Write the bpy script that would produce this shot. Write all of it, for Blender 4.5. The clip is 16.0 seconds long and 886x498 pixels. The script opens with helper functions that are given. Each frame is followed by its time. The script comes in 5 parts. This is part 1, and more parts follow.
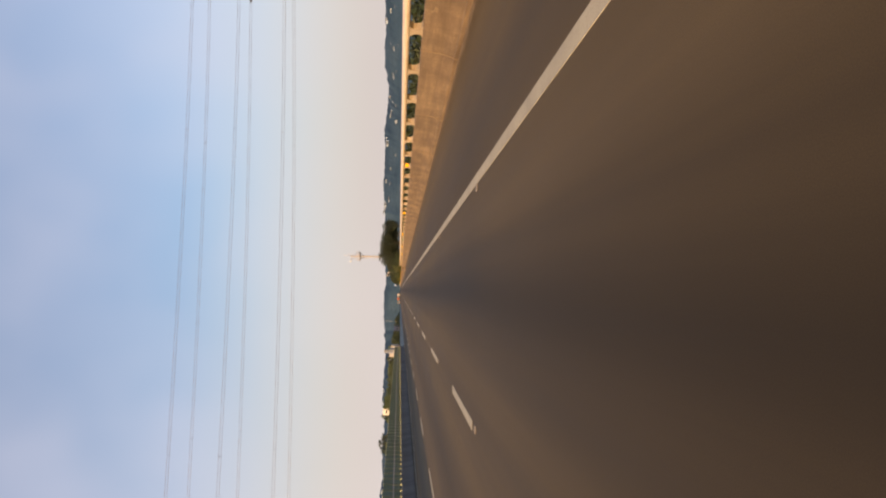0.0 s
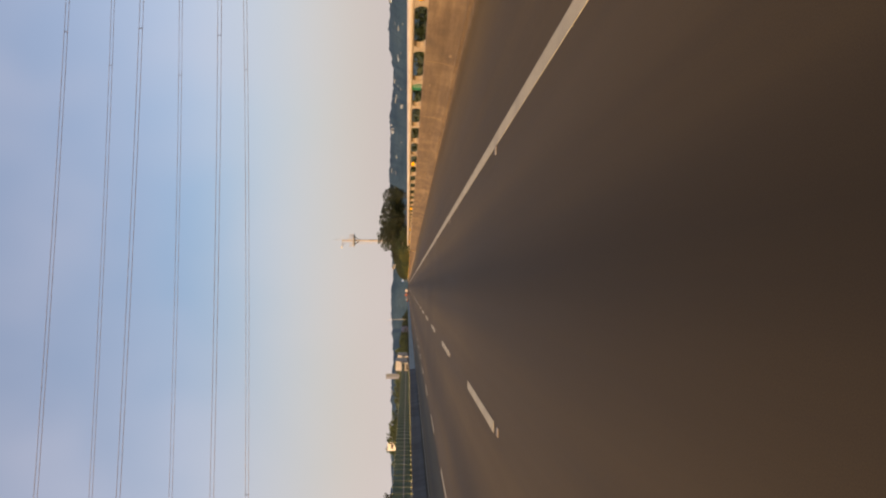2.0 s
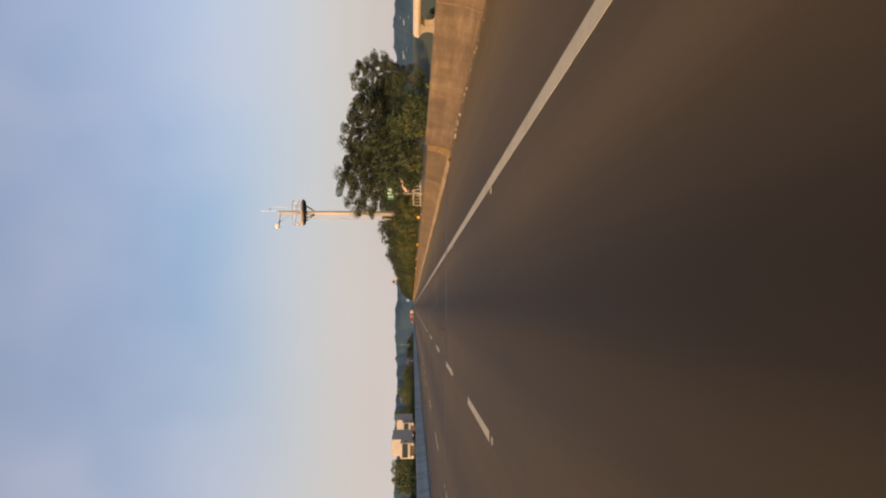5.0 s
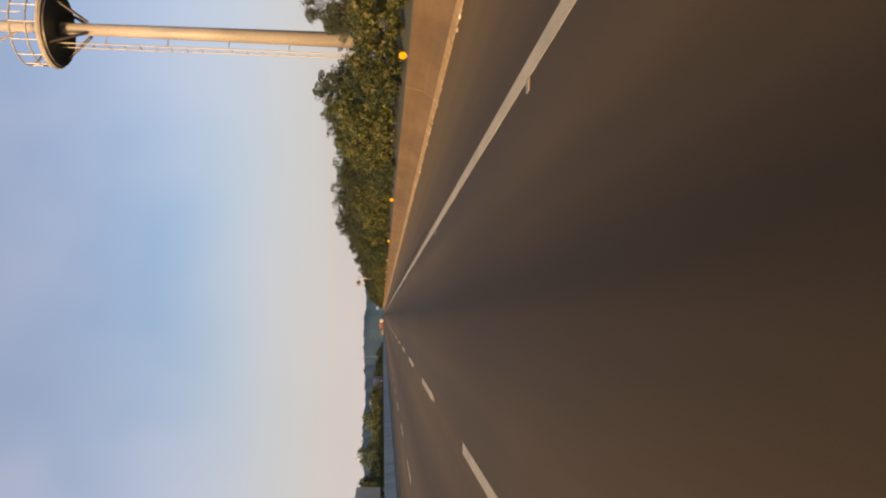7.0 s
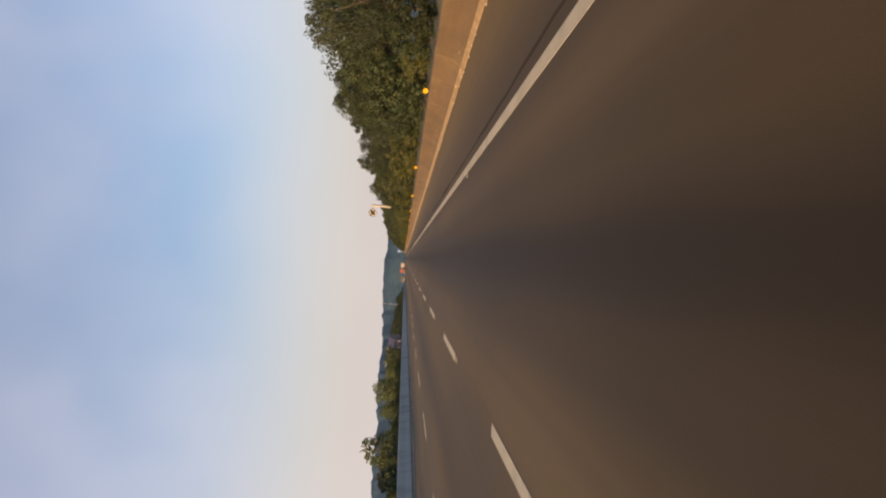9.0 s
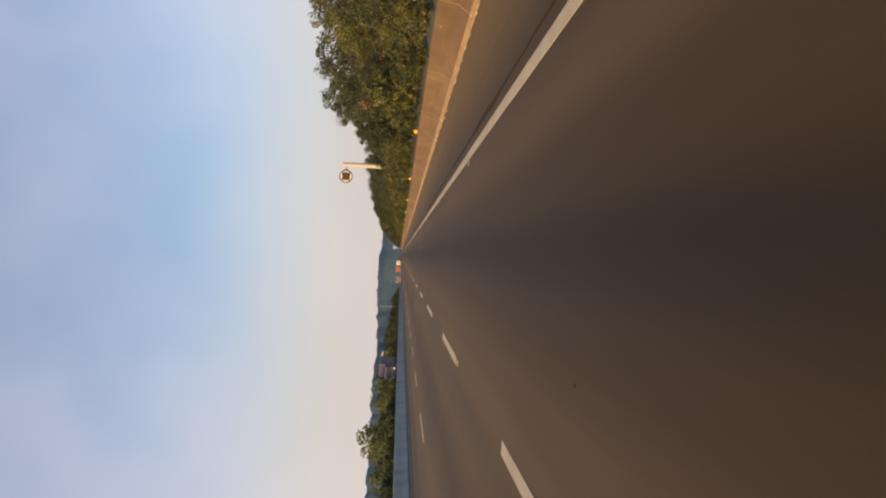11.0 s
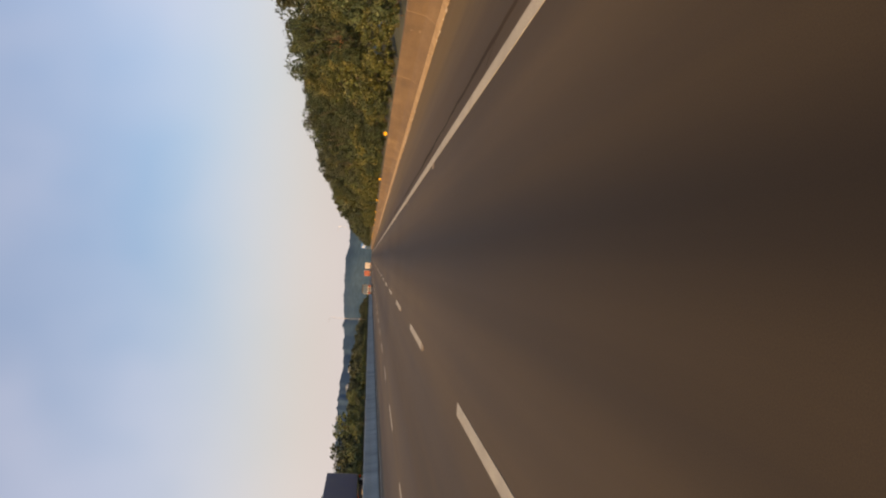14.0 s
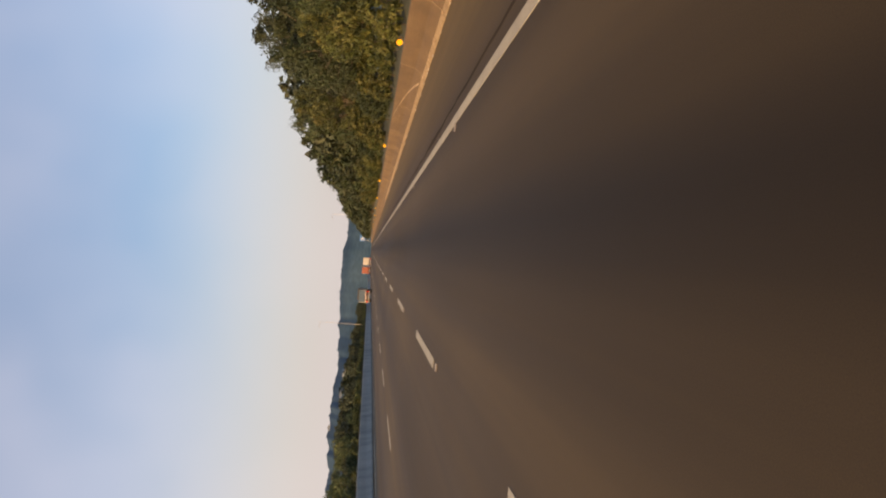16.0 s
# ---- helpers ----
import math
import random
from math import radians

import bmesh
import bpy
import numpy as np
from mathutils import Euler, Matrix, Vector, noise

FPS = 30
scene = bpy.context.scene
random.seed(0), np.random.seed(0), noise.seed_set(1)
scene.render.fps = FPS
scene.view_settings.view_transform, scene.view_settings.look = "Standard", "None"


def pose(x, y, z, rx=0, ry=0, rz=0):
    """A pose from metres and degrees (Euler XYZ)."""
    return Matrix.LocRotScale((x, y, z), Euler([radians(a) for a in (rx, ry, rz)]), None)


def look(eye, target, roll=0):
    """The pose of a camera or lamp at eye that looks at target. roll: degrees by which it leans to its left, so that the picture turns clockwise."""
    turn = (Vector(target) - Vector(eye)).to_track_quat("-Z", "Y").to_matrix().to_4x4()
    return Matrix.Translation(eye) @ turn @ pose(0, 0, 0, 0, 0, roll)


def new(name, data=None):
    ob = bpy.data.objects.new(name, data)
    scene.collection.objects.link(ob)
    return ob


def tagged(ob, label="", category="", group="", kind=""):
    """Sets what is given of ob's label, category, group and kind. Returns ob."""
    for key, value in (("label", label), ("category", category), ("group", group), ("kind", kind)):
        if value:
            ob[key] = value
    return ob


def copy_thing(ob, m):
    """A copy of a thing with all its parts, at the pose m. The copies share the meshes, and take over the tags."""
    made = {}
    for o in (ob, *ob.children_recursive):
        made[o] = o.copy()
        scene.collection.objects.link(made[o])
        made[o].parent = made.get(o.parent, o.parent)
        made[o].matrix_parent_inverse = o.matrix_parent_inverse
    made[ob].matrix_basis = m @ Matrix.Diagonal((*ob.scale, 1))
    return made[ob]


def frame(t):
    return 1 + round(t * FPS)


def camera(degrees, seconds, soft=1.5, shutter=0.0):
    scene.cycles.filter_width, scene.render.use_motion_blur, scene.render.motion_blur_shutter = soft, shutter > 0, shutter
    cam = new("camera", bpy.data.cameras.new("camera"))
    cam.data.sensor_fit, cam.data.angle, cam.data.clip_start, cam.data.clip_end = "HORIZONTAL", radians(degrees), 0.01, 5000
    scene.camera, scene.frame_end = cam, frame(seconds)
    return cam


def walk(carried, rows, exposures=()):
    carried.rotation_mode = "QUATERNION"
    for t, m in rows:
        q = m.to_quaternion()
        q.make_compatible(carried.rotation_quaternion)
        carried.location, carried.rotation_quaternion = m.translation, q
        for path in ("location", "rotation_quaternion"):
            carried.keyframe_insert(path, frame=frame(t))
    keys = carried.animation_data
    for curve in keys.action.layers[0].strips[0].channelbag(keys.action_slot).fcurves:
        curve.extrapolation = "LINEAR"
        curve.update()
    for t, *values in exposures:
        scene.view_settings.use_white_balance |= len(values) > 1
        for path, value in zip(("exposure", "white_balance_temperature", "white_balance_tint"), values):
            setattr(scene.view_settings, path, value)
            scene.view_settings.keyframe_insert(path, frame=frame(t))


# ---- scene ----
cam = camera(63.01, 16.0, soft=2.1)
PATH = [
    (0.0, (0.078, -10.959, 1.129), (1.231, 8.972, -0.055), -89.01),
    (0.5, (-0.006, 1.665, 1.122), (0.959, 21.616, 0.127), -89.15),
    (1.0, (-0.014, 14.698, 1.123), (1.135, 34.636, 0.062), -89.31),
    (1.5, (-0.120, 26.999, 1.129), (1.164, 46.953, 0.698), -90.15),
    (2.0, (-0.118, 40.568, 1.129), (0.907, 60.517, 0.147), -89.70),
    (2.5, (-0.239, 53.167, 1.121), (1.336, 73.099, 0.617), -88.15),
    (3.0, (-0.093, 66.230, 1.127), (1.145, 86.182, 0.505), -91.10),
    (3.5, (-0.099, 79.433, 1.121), (1.595, 99.358, 0.757), -90.57),
    (5.8, (0.020, 139.000, 1.130), (1.490, 158.925, 0.203), -89.30),
    (6.0, (0.049, 143.660, 1.138), (1.355, 163.608, 0.524), -89.04),
    (6.5, (-0.069, 156.659, 1.095), (1.466, 176.526, -0.620), -89.03),
    (7.0, (-0.176, 168.605, 1.105), (1.657, 188.454, -0.524), -88.96),
    (7.5, (-0.034, 181.294, 1.120), (0.618, 201.204, -0.655), -89.09),
    (8.0, (-0.012, 194.422, 1.132), (0.224, 214.404, 0.306), -88.83),
    (8.5, (-0.003, 207.346, 1.113), (0.691, 227.295, -0.135), -87.41),
    (9.0, (-0.051, 220.213, 1.116), (0.274, 240.183, 0.068), -86.42),
    (11.5, (-0.098, 284.194, 1.119), (0.110, 304.155, -0.114), -86.74),
    (12.0, (-0.098, 296.988, 1.120), (0.135, 316.938, -0.264), -87.39),
    (12.5, (-0.164, 309.719, 1.106), (0.216, 329.640, -0.626), -87.52),
    (13.0, (-0.151, 324.349, 1.128), (0.171, 344.297, -0.279), -87.83),
    (13.5, (-0.193, 336.986, 1.127), (0.272, 356.924, -0.368), -86.45),
    (14.0, (-0.212, 350.018, 1.126), (0.100, 369.916, -0.866), -86.44),
    (14.5, (-0.260, 362.348, 1.101), (0.071, 382.256, -0.787), -85.97),
    (15.0, (-0.176, 375.641, 1.115), (0.196, 395.590, -0.272), -87.64),
    (15.5, (-0.140, 390.180, 1.128), (0.200, 410.107, -0.539), -88.10),
    (16.0, (-0.291, 403.450, 1.109), (-0.101, 423.347, -0.902), -85.16),
]
walk(cam, [(t, look(eye, target, roll)) for t, eye, target, roll in PATH], [(0.0, 0.95, 7250, 19), (0.5, 0.95, 7250, 19), (1.5, 0.76, 7250, 19), (6.5, 0.76, 7250, 19), (8.0, 0.88, 7250, 19), (16.0, 0.9, 7250, 19)])

# ---- light: low warm sun behind and to the left of the drive ----
SUN_ELEVATION, SUN_AZIMUTH = radians(13.5), radians(224.0)
world = bpy.data.worlds.new("sky")
scene.world = world
world.use_nodes = True
sky = world.node_tree.nodes.new("ShaderNodeTexSky")
sky.sky_type = "NISHITA"
sky.sun_disc = False
sky.sun_elevation, sky.sun_rotation = SUN_ELEVATION, SUN_AZIMUTH
sky.air_density, sky.dust_density, sky.ozone_density = 1.0, 3.5, 2.2
back = world.node_tree.nodes["Background"]
back.inputs["Strength"].default_value = 0.128
veil = world.node_tree.nodes.new("ShaderNodeTexNoise")
veil.inputs["Scale"].default_value, veil.inputs["Detail"].default_value = 2.4, 3.0
veil_amount = world.node_tree.nodes.new("ShaderNodeMapRange")
veil_amount.inputs["From Min"].default_value, veil_amount.inputs["From Max"].default_value = 0.38, 0.72
veil_amount.inputs["To Min"].default_value, veil_amount.inputs["To Max"].default_value = 0.0, 0.46
veil_mix = world.node_tree.nodes.new("ShaderNodeMix")
veil_mix.data_type = "RGBA"
veil_mix.inputs["B"].default_value = (3.25, 3.3, 3.8, 1.0)
world.node_tree.links.new(world.node_tree.nodes.new("ShaderNodeTexCoord").outputs["Generated"], veil.inputs["Vector"])
world.node_tree.links.new(veil.outputs["Fac"], veil_amount.inputs["Value"])
world.node_tree.links.new(veil_amount.outputs["Result"], veil_mix.inputs["Factor"])
world.node_tree.links.new(sky.outputs["Color"], veil_mix.inputs["A"])
# pale morning haze towards the horizon, all round
height = world.node_tree.nodes.new("ShaderNodeSeparateXYZ")
haze_amount = world.node_tree.nodes.new("ShaderNodeMapRange")
haze_amount.interpolation_type = "SMOOTHSTEP"
haze_amount.inputs["From Min"].default_value, haze_amount.inputs["From Max"].default_value = -0.02, 0.32
haze_amount.inputs["To Min"].default_value, haze_amount.inputs["To Max"].default_value = 0.92, 0.0
haze_mix = world.node_tree.nodes.new("ShaderNodeMix")
haze_mix.data_type = "RGBA"
haze_mix.inputs["B"].default_value = (2.98, 2.93, 2.93, 1.0)
world.node_tree.links.new(world.node_tree.nodes["Texture Coordinate"].outputs["Generated"], height.inputs["Vector"])
world.node_tree.links.new(height.outputs["Z"], haze_amount.inputs["Value"])
world.node_tree.links.new(haze_amount.outputs["Result"], haze_mix.inputs["Factor"])
world.node_tree.links.new(veil_mix.outputs["Result"], haze_mix.inputs["A"])
# the thin haze is brighter on the sun's side of the sky
sunward, glow, lit = world.node_tree.nodes.new("ShaderNodeVectorMath"), world.node_tree.nodes.new("ShaderNodeMapRange"), world.node_tree.nodes.new("ShaderNodeVectorMath")
sunward.operation, lit.operation = "DOT_PRODUCT", "SCALE"
sunward.inputs[1].default_value = (math.sin(SUN_AZIMUTH), math.cos(SUN_AZIMUTH), 0.0)
glow.inputs["From Min"].default_value, glow.inputs["From Max"].default_value = -1.0, 0.2
glow.inputs["To Min"].default_value, glow.inputs["To Max"].default_value = 0.92, 1.16
world.node_tree.links.new(world.node_tree.nodes["Texture Coordinate"].outputs["Generated"], sunward.inputs[0])
world.node_tree.links.new(sunward.outputs["Value"], glow.inputs["Value"])
world.node_tree.links.new(haze_mix.outputs["Result"], lit.inputs[0])
world.node_tree.links.new(glow.outputs["Result"], lit.inputs["Scale"])
world.node_tree.links.new(lit.outputs["Vector"], back.inputs["Color"])
sun_data = bpy.data.lights.new("sun", "SUN")
sun_data.energy, sun_data.angle, sun_data.color = 4.6, radians(0.6), (1.0, 0.585, 0.215)
sun = new("sun", sun_data)
to_sun = Vector((math.sin(SUN_AZIMUTH) * math.cos(SUN_ELEVATION), math.cos(SUN_AZIMUTH) * math.cos(SUN_ELEVATION), math.sin(SUN_ELEVATION)))
sun.matrix_world = look(to_sun * 300 + Vector((0, 200, 0)), (0, 200, 0))


# ---- materials ----
def surface(name, colours, rough=0.8, metal=0.0, scale=4.0, fine=60.0, bump=0.2, stretch=(1, 1, 1), world_space=False,
            jitter=0.0, island=0.0, gloss=0.5, through_light=0.0):
    """A procedural material: colours mixed by a coarse and a fine noise, with relief and varied roughness."""
    m = bpy.data.materials.new(name)
    m.use_nodes = True
    nodes, links = m.node_tree.nodes, m.node_tree.links
    bsdf = nodes["Principled BSDF"]
    if world_space:
        where = nodes.new("ShaderNodeNewGeometry").outputs["Position"]
    else:
        where = nodes.new("ShaderNodeTexCoord").outputs["Object"]
    mapping = nodes.new("ShaderNodeMapping")
    mapping.inputs["Scale"].default_value = stretch
    links.new(where, mapping.inputs["Vector"])
    big, small = nodes.new("ShaderNodeTexNoise"), nodes.new("ShaderNodeTexNoise")
    big.inputs["Scale"].default_value, big.inputs["Detail"].default_value = scale, 5.0
    small.inputs["Scale"].default_value, small.inputs["Detail"].default_value = fine, 3.0
    links.new(mapping.outputs["Vector"], big.inputs["Vector"])
    links.new(where, small.inputs["Vector"])
    ramp = nodes.new("ShaderNodeValToRGB")
    ramp.color_ramp.elements[0].position, ramp.color_ramp.elements[1].position = 0.3, 0.72
    for element, colour in zip(ramp.color_ramp.elements, (colours[0], colours[-1])):
        element.color = (*colour, 1)
    if len(colours) > 2:
        ramp.color_ramp.elements.new(0.5).color = (*colours[1], 1)
    links.new(big.outputs["Fac"], ramp.inputs["Fac"])
    grain = nodes.new("ShaderNodeMapRange")
    grain.inputs["From Min"].default_value, grain.inputs["From Max"].default_value = 0.25, 0.75
    grain.inputs["To Min"].default_value, grain.inputs["To Max"].default_value = 0.8, 1.2
    links.new(small.outputs["Fac"], grain.inputs["Value"])
    value = grain.outputs["Result"]
    for amount, kind, socket in ((jitter, "ShaderNodeObjectInfo", "Random"), (island, "ShaderNodeNewGeometry", "Random Per Island")):
        if amount:
            spread = nodes.new("ShaderNodeMapRange")
            spread.inputs["To Min"].default_value, spread.inputs["To Max"].default_value = 1 - amount, 1 + amount
            links.new(nodes.new(kind).outputs[socket], spread.inputs["Value"])
            times = nodes.new("ShaderNodeMath")
            times.operation = "MULTIPLY"
            links.new(value, times.inputs[0])
            links.new(spread.outputs["Result"], times.inputs[1])
            value = times.outputs["Value"]
    tint = nodes.new("ShaderNodeVectorMath")
    tint.operation = "SCALE"
    links.new(ramp.outputs["Color"], tint.inputs[0])
    links.new(value, tint.inputs["Scale"])
    links.new(tint.outputs["Vector"], bsdf.inputs["Base Color"])
    bsdf.inputs["Metallic"].default_value = metal
    bsdf.inputs["Specular IOR Level"].default_value = gloss
    worn = nodes.new("ShaderNodeMapRange")
    worn.inputs["To Min"].default_value, worn.inputs["To Max"].default_value = max(0.05, rough - 0.12), min(1.0, rough + 0.12)
    links.new(big.outputs["Fac"], worn.inputs["Value"])
    links.new(worn.outputs["Result"], bsdf.inputs["Roughness"])
    if bump:
        relief = nodes.new("ShaderNodeBump")
        relief.inputs["Strength"].default_value, relief.inputs["Distance"].default_value = bump, 0.01
        links.new(small.outputs["Fac"], relief.inputs["Height"])
        links.new(relief.outputs["Normal"], bsdf.inputs["Normal"])
    if through_light:
        leaf = nodes.new("ShaderNodeBsdfTranslucent")
        mixer = nodes.new("ShaderNodeMixShader")
        mixer.inputs["Fac"].default_value = through_light
        links.new(tint.outputs["Vector"], leaf.inputs["Color"])
        links.new(bsdf.outputs["BSDF"], mixer.inputs[1])
        links.new(leaf.outputs["BSDF"], mixer.inputs[2])
        links.new(mixer.outputs["Shader"], nodes["Material Output"].inputs["Surface"])
    return m


def road_surface():
    """Worn asphalt: aggregate, long streaks along the lanes, darker oil bands and paler wheel paths."""
    m = surface("asphalt", [(0.050, 0.0362, 0.0166), (0.068, 0.0495, 0.0235), (0.089, 0.0652, 0.0315)], rough=0.78, scale=0.9, fine=160.0, bump=0.05,
                stretch=(1.0, 0.04, 1.0), world_space=True, gloss=0.26)
    nodes, links = m.node_tree.nodes, m.node_tree.links
    bsdf = nodes["Principled BSDF"]
    place = nodes.new("ShaderNodeSeparateXYZ")
    links.new(nodes.new("ShaderNodeNewGeometry").outputs["Position"], place.inputs["Vector"])
    across = nodes.new("ShaderNodeMapRange")
    across.inputs["From Min"].default_value, across.inputs["From Max"].default_value = -12.0, 6.0
    wander = nodes.new("ShaderNodeTexNoise")
    wander.inputs["Scale"].default_value = 0.05
    links.new(nodes.new("ShaderNodeNewGeometry").outputs["Position"], wander.inputs["Vector"])
    sway = nodes.new("ShaderNodeMath")
    sway.operation = "MULTIPLY_ADD"
    sway.inputs[1].default_value = 0.5
    links.new(wander.outputs["Fac"], sway.inputs[0])
    links.new(place.outputs["X"], sway.inputs[2])
    links.new(sway.outputs["Value"], across.inputs["Value"])
    lanes = nodes.new("ShaderNodeValToRGB")
    lanes.color_ramp.interpolation = "EASE"
    stops = lanes.color_ramp.elements
    for x, tone in ((-11.0, 0.75), (-9.5, 1.0), (-8.1, 0.66), (-6.9, 1.0), (-5.1, 1.0), (-3.8, 0.64), (-2.4, 1.0), (-0.95, 1.0), (-0.35, 0.64), (0.30, 0.27), (0.85, 0.58), (1.45, 1.0), (2.1, 0.74), (2.8, 0.78), (3.6, 0.95), (4.4, 1.15)):
        stops.new((x + 12.0) / 18.0).color = (tone, tone, tone, 1)
    stops[0].color, stops[-1].color = (0.8, 0.8, 0.8, 1), (1.6, 1.6, 1.6, 1)
    links.new(across.outputs["Result"], lanes.inputs["Fac"])
    paths = nodes.new("ShaderNodeSeparateColor")
    links.new(lanes.outputs["Color"], paths.inputs["Color"])
    patch = nodes.new("ShaderNodeTexNoise")
    patch.inputs["Scale"].default_value, patch.inputs["Detail"].default_value = 0.11, 4.0
    links.new(nodes.new("ShaderNodeNewGeometry").outputs["Position"], patch.inputs["Vector"])
    stains = nodes.new("ShaderNodeMapRange")
    stains.inputs["From Min"].default_value, stains.inputs["From Max"].default_value = 0.3, 0.7
    stains.inputs["To Min"].default_value, stains.inputs["To Max"].default_value = 0.85, 1.12
    links.new(patch.outputs["Fac"], stains.inputs["Value"])
    both = nodes.new("ShaderNodeMath")
    both.operation = "MULTIPLY"
    links.new(paths.outputs["Red"], both.inputs[0])
    links.new(stains.outputs["Result"], both.inputs[1])
    long_marks, drawn, faint = nodes.new("ShaderNodeTexNoise"), nodes.new("ShaderNodeMapping"), nodes.new("ShaderNodeMapRange")
    drawn.inputs["Scale"].default_value = (1.0, 0.012, 1.0)
    long_marks.inputs["Scale"].default_value, long_marks.inputs["Detail"].default_value, long_marks.inputs["Roughness"].default_value = 3.2, 5.0, 0.6
    faint.inputs["From Min"].default_value, faint.inputs["From Max"].default_value = 0.32, 0.68
    faint.inputs["To Min"].default_value, faint.inputs["To Max"].default_value = 0.91, 1.08
    links.new(nodes.new("ShaderNodeNewGeometry").outputs["Position"], drawn.inputs["Vector"])
    links.new(drawn.outputs["Vector"], long_marks.inputs["Vector"])
    links.new(long_marks.outputs["Fac"], faint.inputs["Value"])
    marked = nodes.new("ShaderNodeMath")
    marked.operation = "MULTIPLY"
    links.new(both.outputs["Value"], marked.inputs[0])
    links.new(faint.outputs["Result"], marked.inputs[1])
    old = bsdf.inputs["Base Color"].links[0].from_socket
    toned = nodes.new("ShaderNodeVectorMath")
    toned.operation = "SCALE"
    links.new(old, toned.inputs[0])
    links.new(marked.outputs["Value"], toned.inputs["Scale"])
    # pale brown dust that gathers on the hard shoulder
    dust_reach, dust_patch, dust_share, dusty = nodes.new("ShaderNodeMapRange"), nodes.new("ShaderNodeMapRange"), nodes.new("ShaderNodeMath"), nodes.new("ShaderNodeMix")
    dust_reach.interpolation_type = "SMOOTHSTEP"
    dust_reach.inputs["From Min"].default_value, dust_reach.inputs["From Max"].default_value = 2.2, 4.2
    dust_reach.inputs["To Max"].default_value = 1.0
    dust_patch.inputs["From Min"].default_value, dust_patch.inputs["From Max"].default_value = 0.3, 0.7
    dust_patch.inputs["To Min"].default_value, dust_patch.inputs["To Max"].default_value = 0.6, 1.1
    dust_share.operation = "MULTIPLY"
    dusty.data_type = "RGBA"
    dusty.inputs["B"].default_value = (0.118, 0.083, 0.030, 1)
    links.new(sway.outputs["Value"], dust_reach.inputs["Value"])
    links.new(long_marks.outputs["Fac"], dust_patch.inputs["Value"])
    links.new(dust_reach.outputs["Result"], dust_share.inputs[0])
    links.new(dust_patch.outputs["Result"], dust_share.inputs[1])
    along, settled, dust_total = nodes.new("ShaderNodeSeparateXYZ"), nodes.new("ShaderNodeMapRange"), nodes.new("ShaderNodeMath")
    settled.inputs["From Min"].default_value, settled.inputs["From Max"].default_value = 120.0, 150.0
    settled.inputs["To Min"].default_value, settled.inputs["To Max"].default_value = 0.2, 1.0
    dust_total.operation = "MULTIPLY"
    links.new(nodes.new("ShaderNodeNewGeometry").outputs["Position"], along.inputs["Vector"])
    links.new(along.outputs["Y"], settled.inputs["Value"])
    links.new(dust_share.outputs["Value"], dust_total.inputs[0])
    links.new(settled.outputs["Result"], dust_total.inputs[1])
    links.new(dust_total.outputs["Value"], dusty.inputs["Factor"])
    links.new(toned.outputs["Vector"], dusty.inputs["A"])
    links.new(dusty.outputs["Result"], bsdf.inputs["Base Color"])
    return m


def wall_surface(name, colours, streak, amount):
    """Cast concrete with drip streaks down the face and uneven darker patches."""
    m = surface(name, colours, rough=0.9, scale=0.8, fine=30.0, bump=0.5, stretch=(1, 0.9, 1.6), world_space=True, jitter=0.1)
    nodes, links = m.node_tree.nodes, m.node_tree.links
    bsdf = nodes["Principled BSDF"]
    where = nodes.new("ShaderNodeNewGeometry").outputs["Position"]
    value = None
    for stretch, scale, low, high in (((2.0, streak, 0.5), 1.0, 0.40, 0.64), ((1.6, 0.22, 3.4), 2.4, 0.38, 0.68)):
        mapping, spots, reach = nodes.new("ShaderNodeMapping"), nodes.new("ShaderNodeTexNoise"), nodes.new("ShaderNodeMapRange")
        mapping.inputs["Scale"].default_value = stretch
        spots.inputs["Scale"].default_value, spots.inputs["Detail"].default_value, spots.inputs["Roughness"].default_value = scale, 4.0, 0.62
        reach.inputs["From Min"].default_value, reach.inputs["From Max"].default_value = low, high
        reach.inputs["To Min"].default_value, reach.inputs["To Max"].default_value = 1.0 - amount, 1.0 + amount * 0.5
        links.new(where, mapping.inputs["Vector"])
        links.new(mapping.outputs["Vector"], spots.inputs["Vector"])
        links.new(spots.outputs["Fac"], reach.inputs["Value"])
        if value is None:
            value = reach.outputs["Result"]
        else:
            both = nodes.new("ShaderNodeMath")
            both.operation = "MULTIPLY"
            links.new(value, both.inputs[0])
            links.new(reach.outputs["Result"], both.inputs[1])
            value = both.outputs["Value"]
    toned = nodes.new("ShaderNodeVectorMath")
    toned.operation = "SCALE"
    links.new(bsdf.inputs["Base Color"].links[0].from_socket, toned.inputs[0])
    links.new(value, toned.inputs["Scale"])
    links.new(toned.outputs["Vector"], bsdf.inputs["Base Color"])
    return m


ASPHALT = road_surface()
CONCRETE = wall_surface("stained_concrete", [(0.084, 0.060, 0.036), (0.122, 0.089, 0.054), (0.152, 0.114, 0.072)], 0.9, 0.25)
BANK_CONCRETE = wall_surface("weathered_concrete", [(0.066, 0.044, 0.020), (0.094, 0.064, 0.031), (0.122, 0.086, 0.045)], 0.6, 0.11)
PALE_CONCRETE = surface("pale_cast_concrete", [(0.20, 0.165, 0.115), (0.30, 0.255, 0.19)], rough=0.85, scale=2.0, fine=40.0, bump=0.3, world_space=True, jitter=0.12)
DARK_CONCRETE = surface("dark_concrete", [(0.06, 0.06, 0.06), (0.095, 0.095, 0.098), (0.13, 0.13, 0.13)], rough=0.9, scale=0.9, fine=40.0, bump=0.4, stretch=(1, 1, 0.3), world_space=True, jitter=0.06)
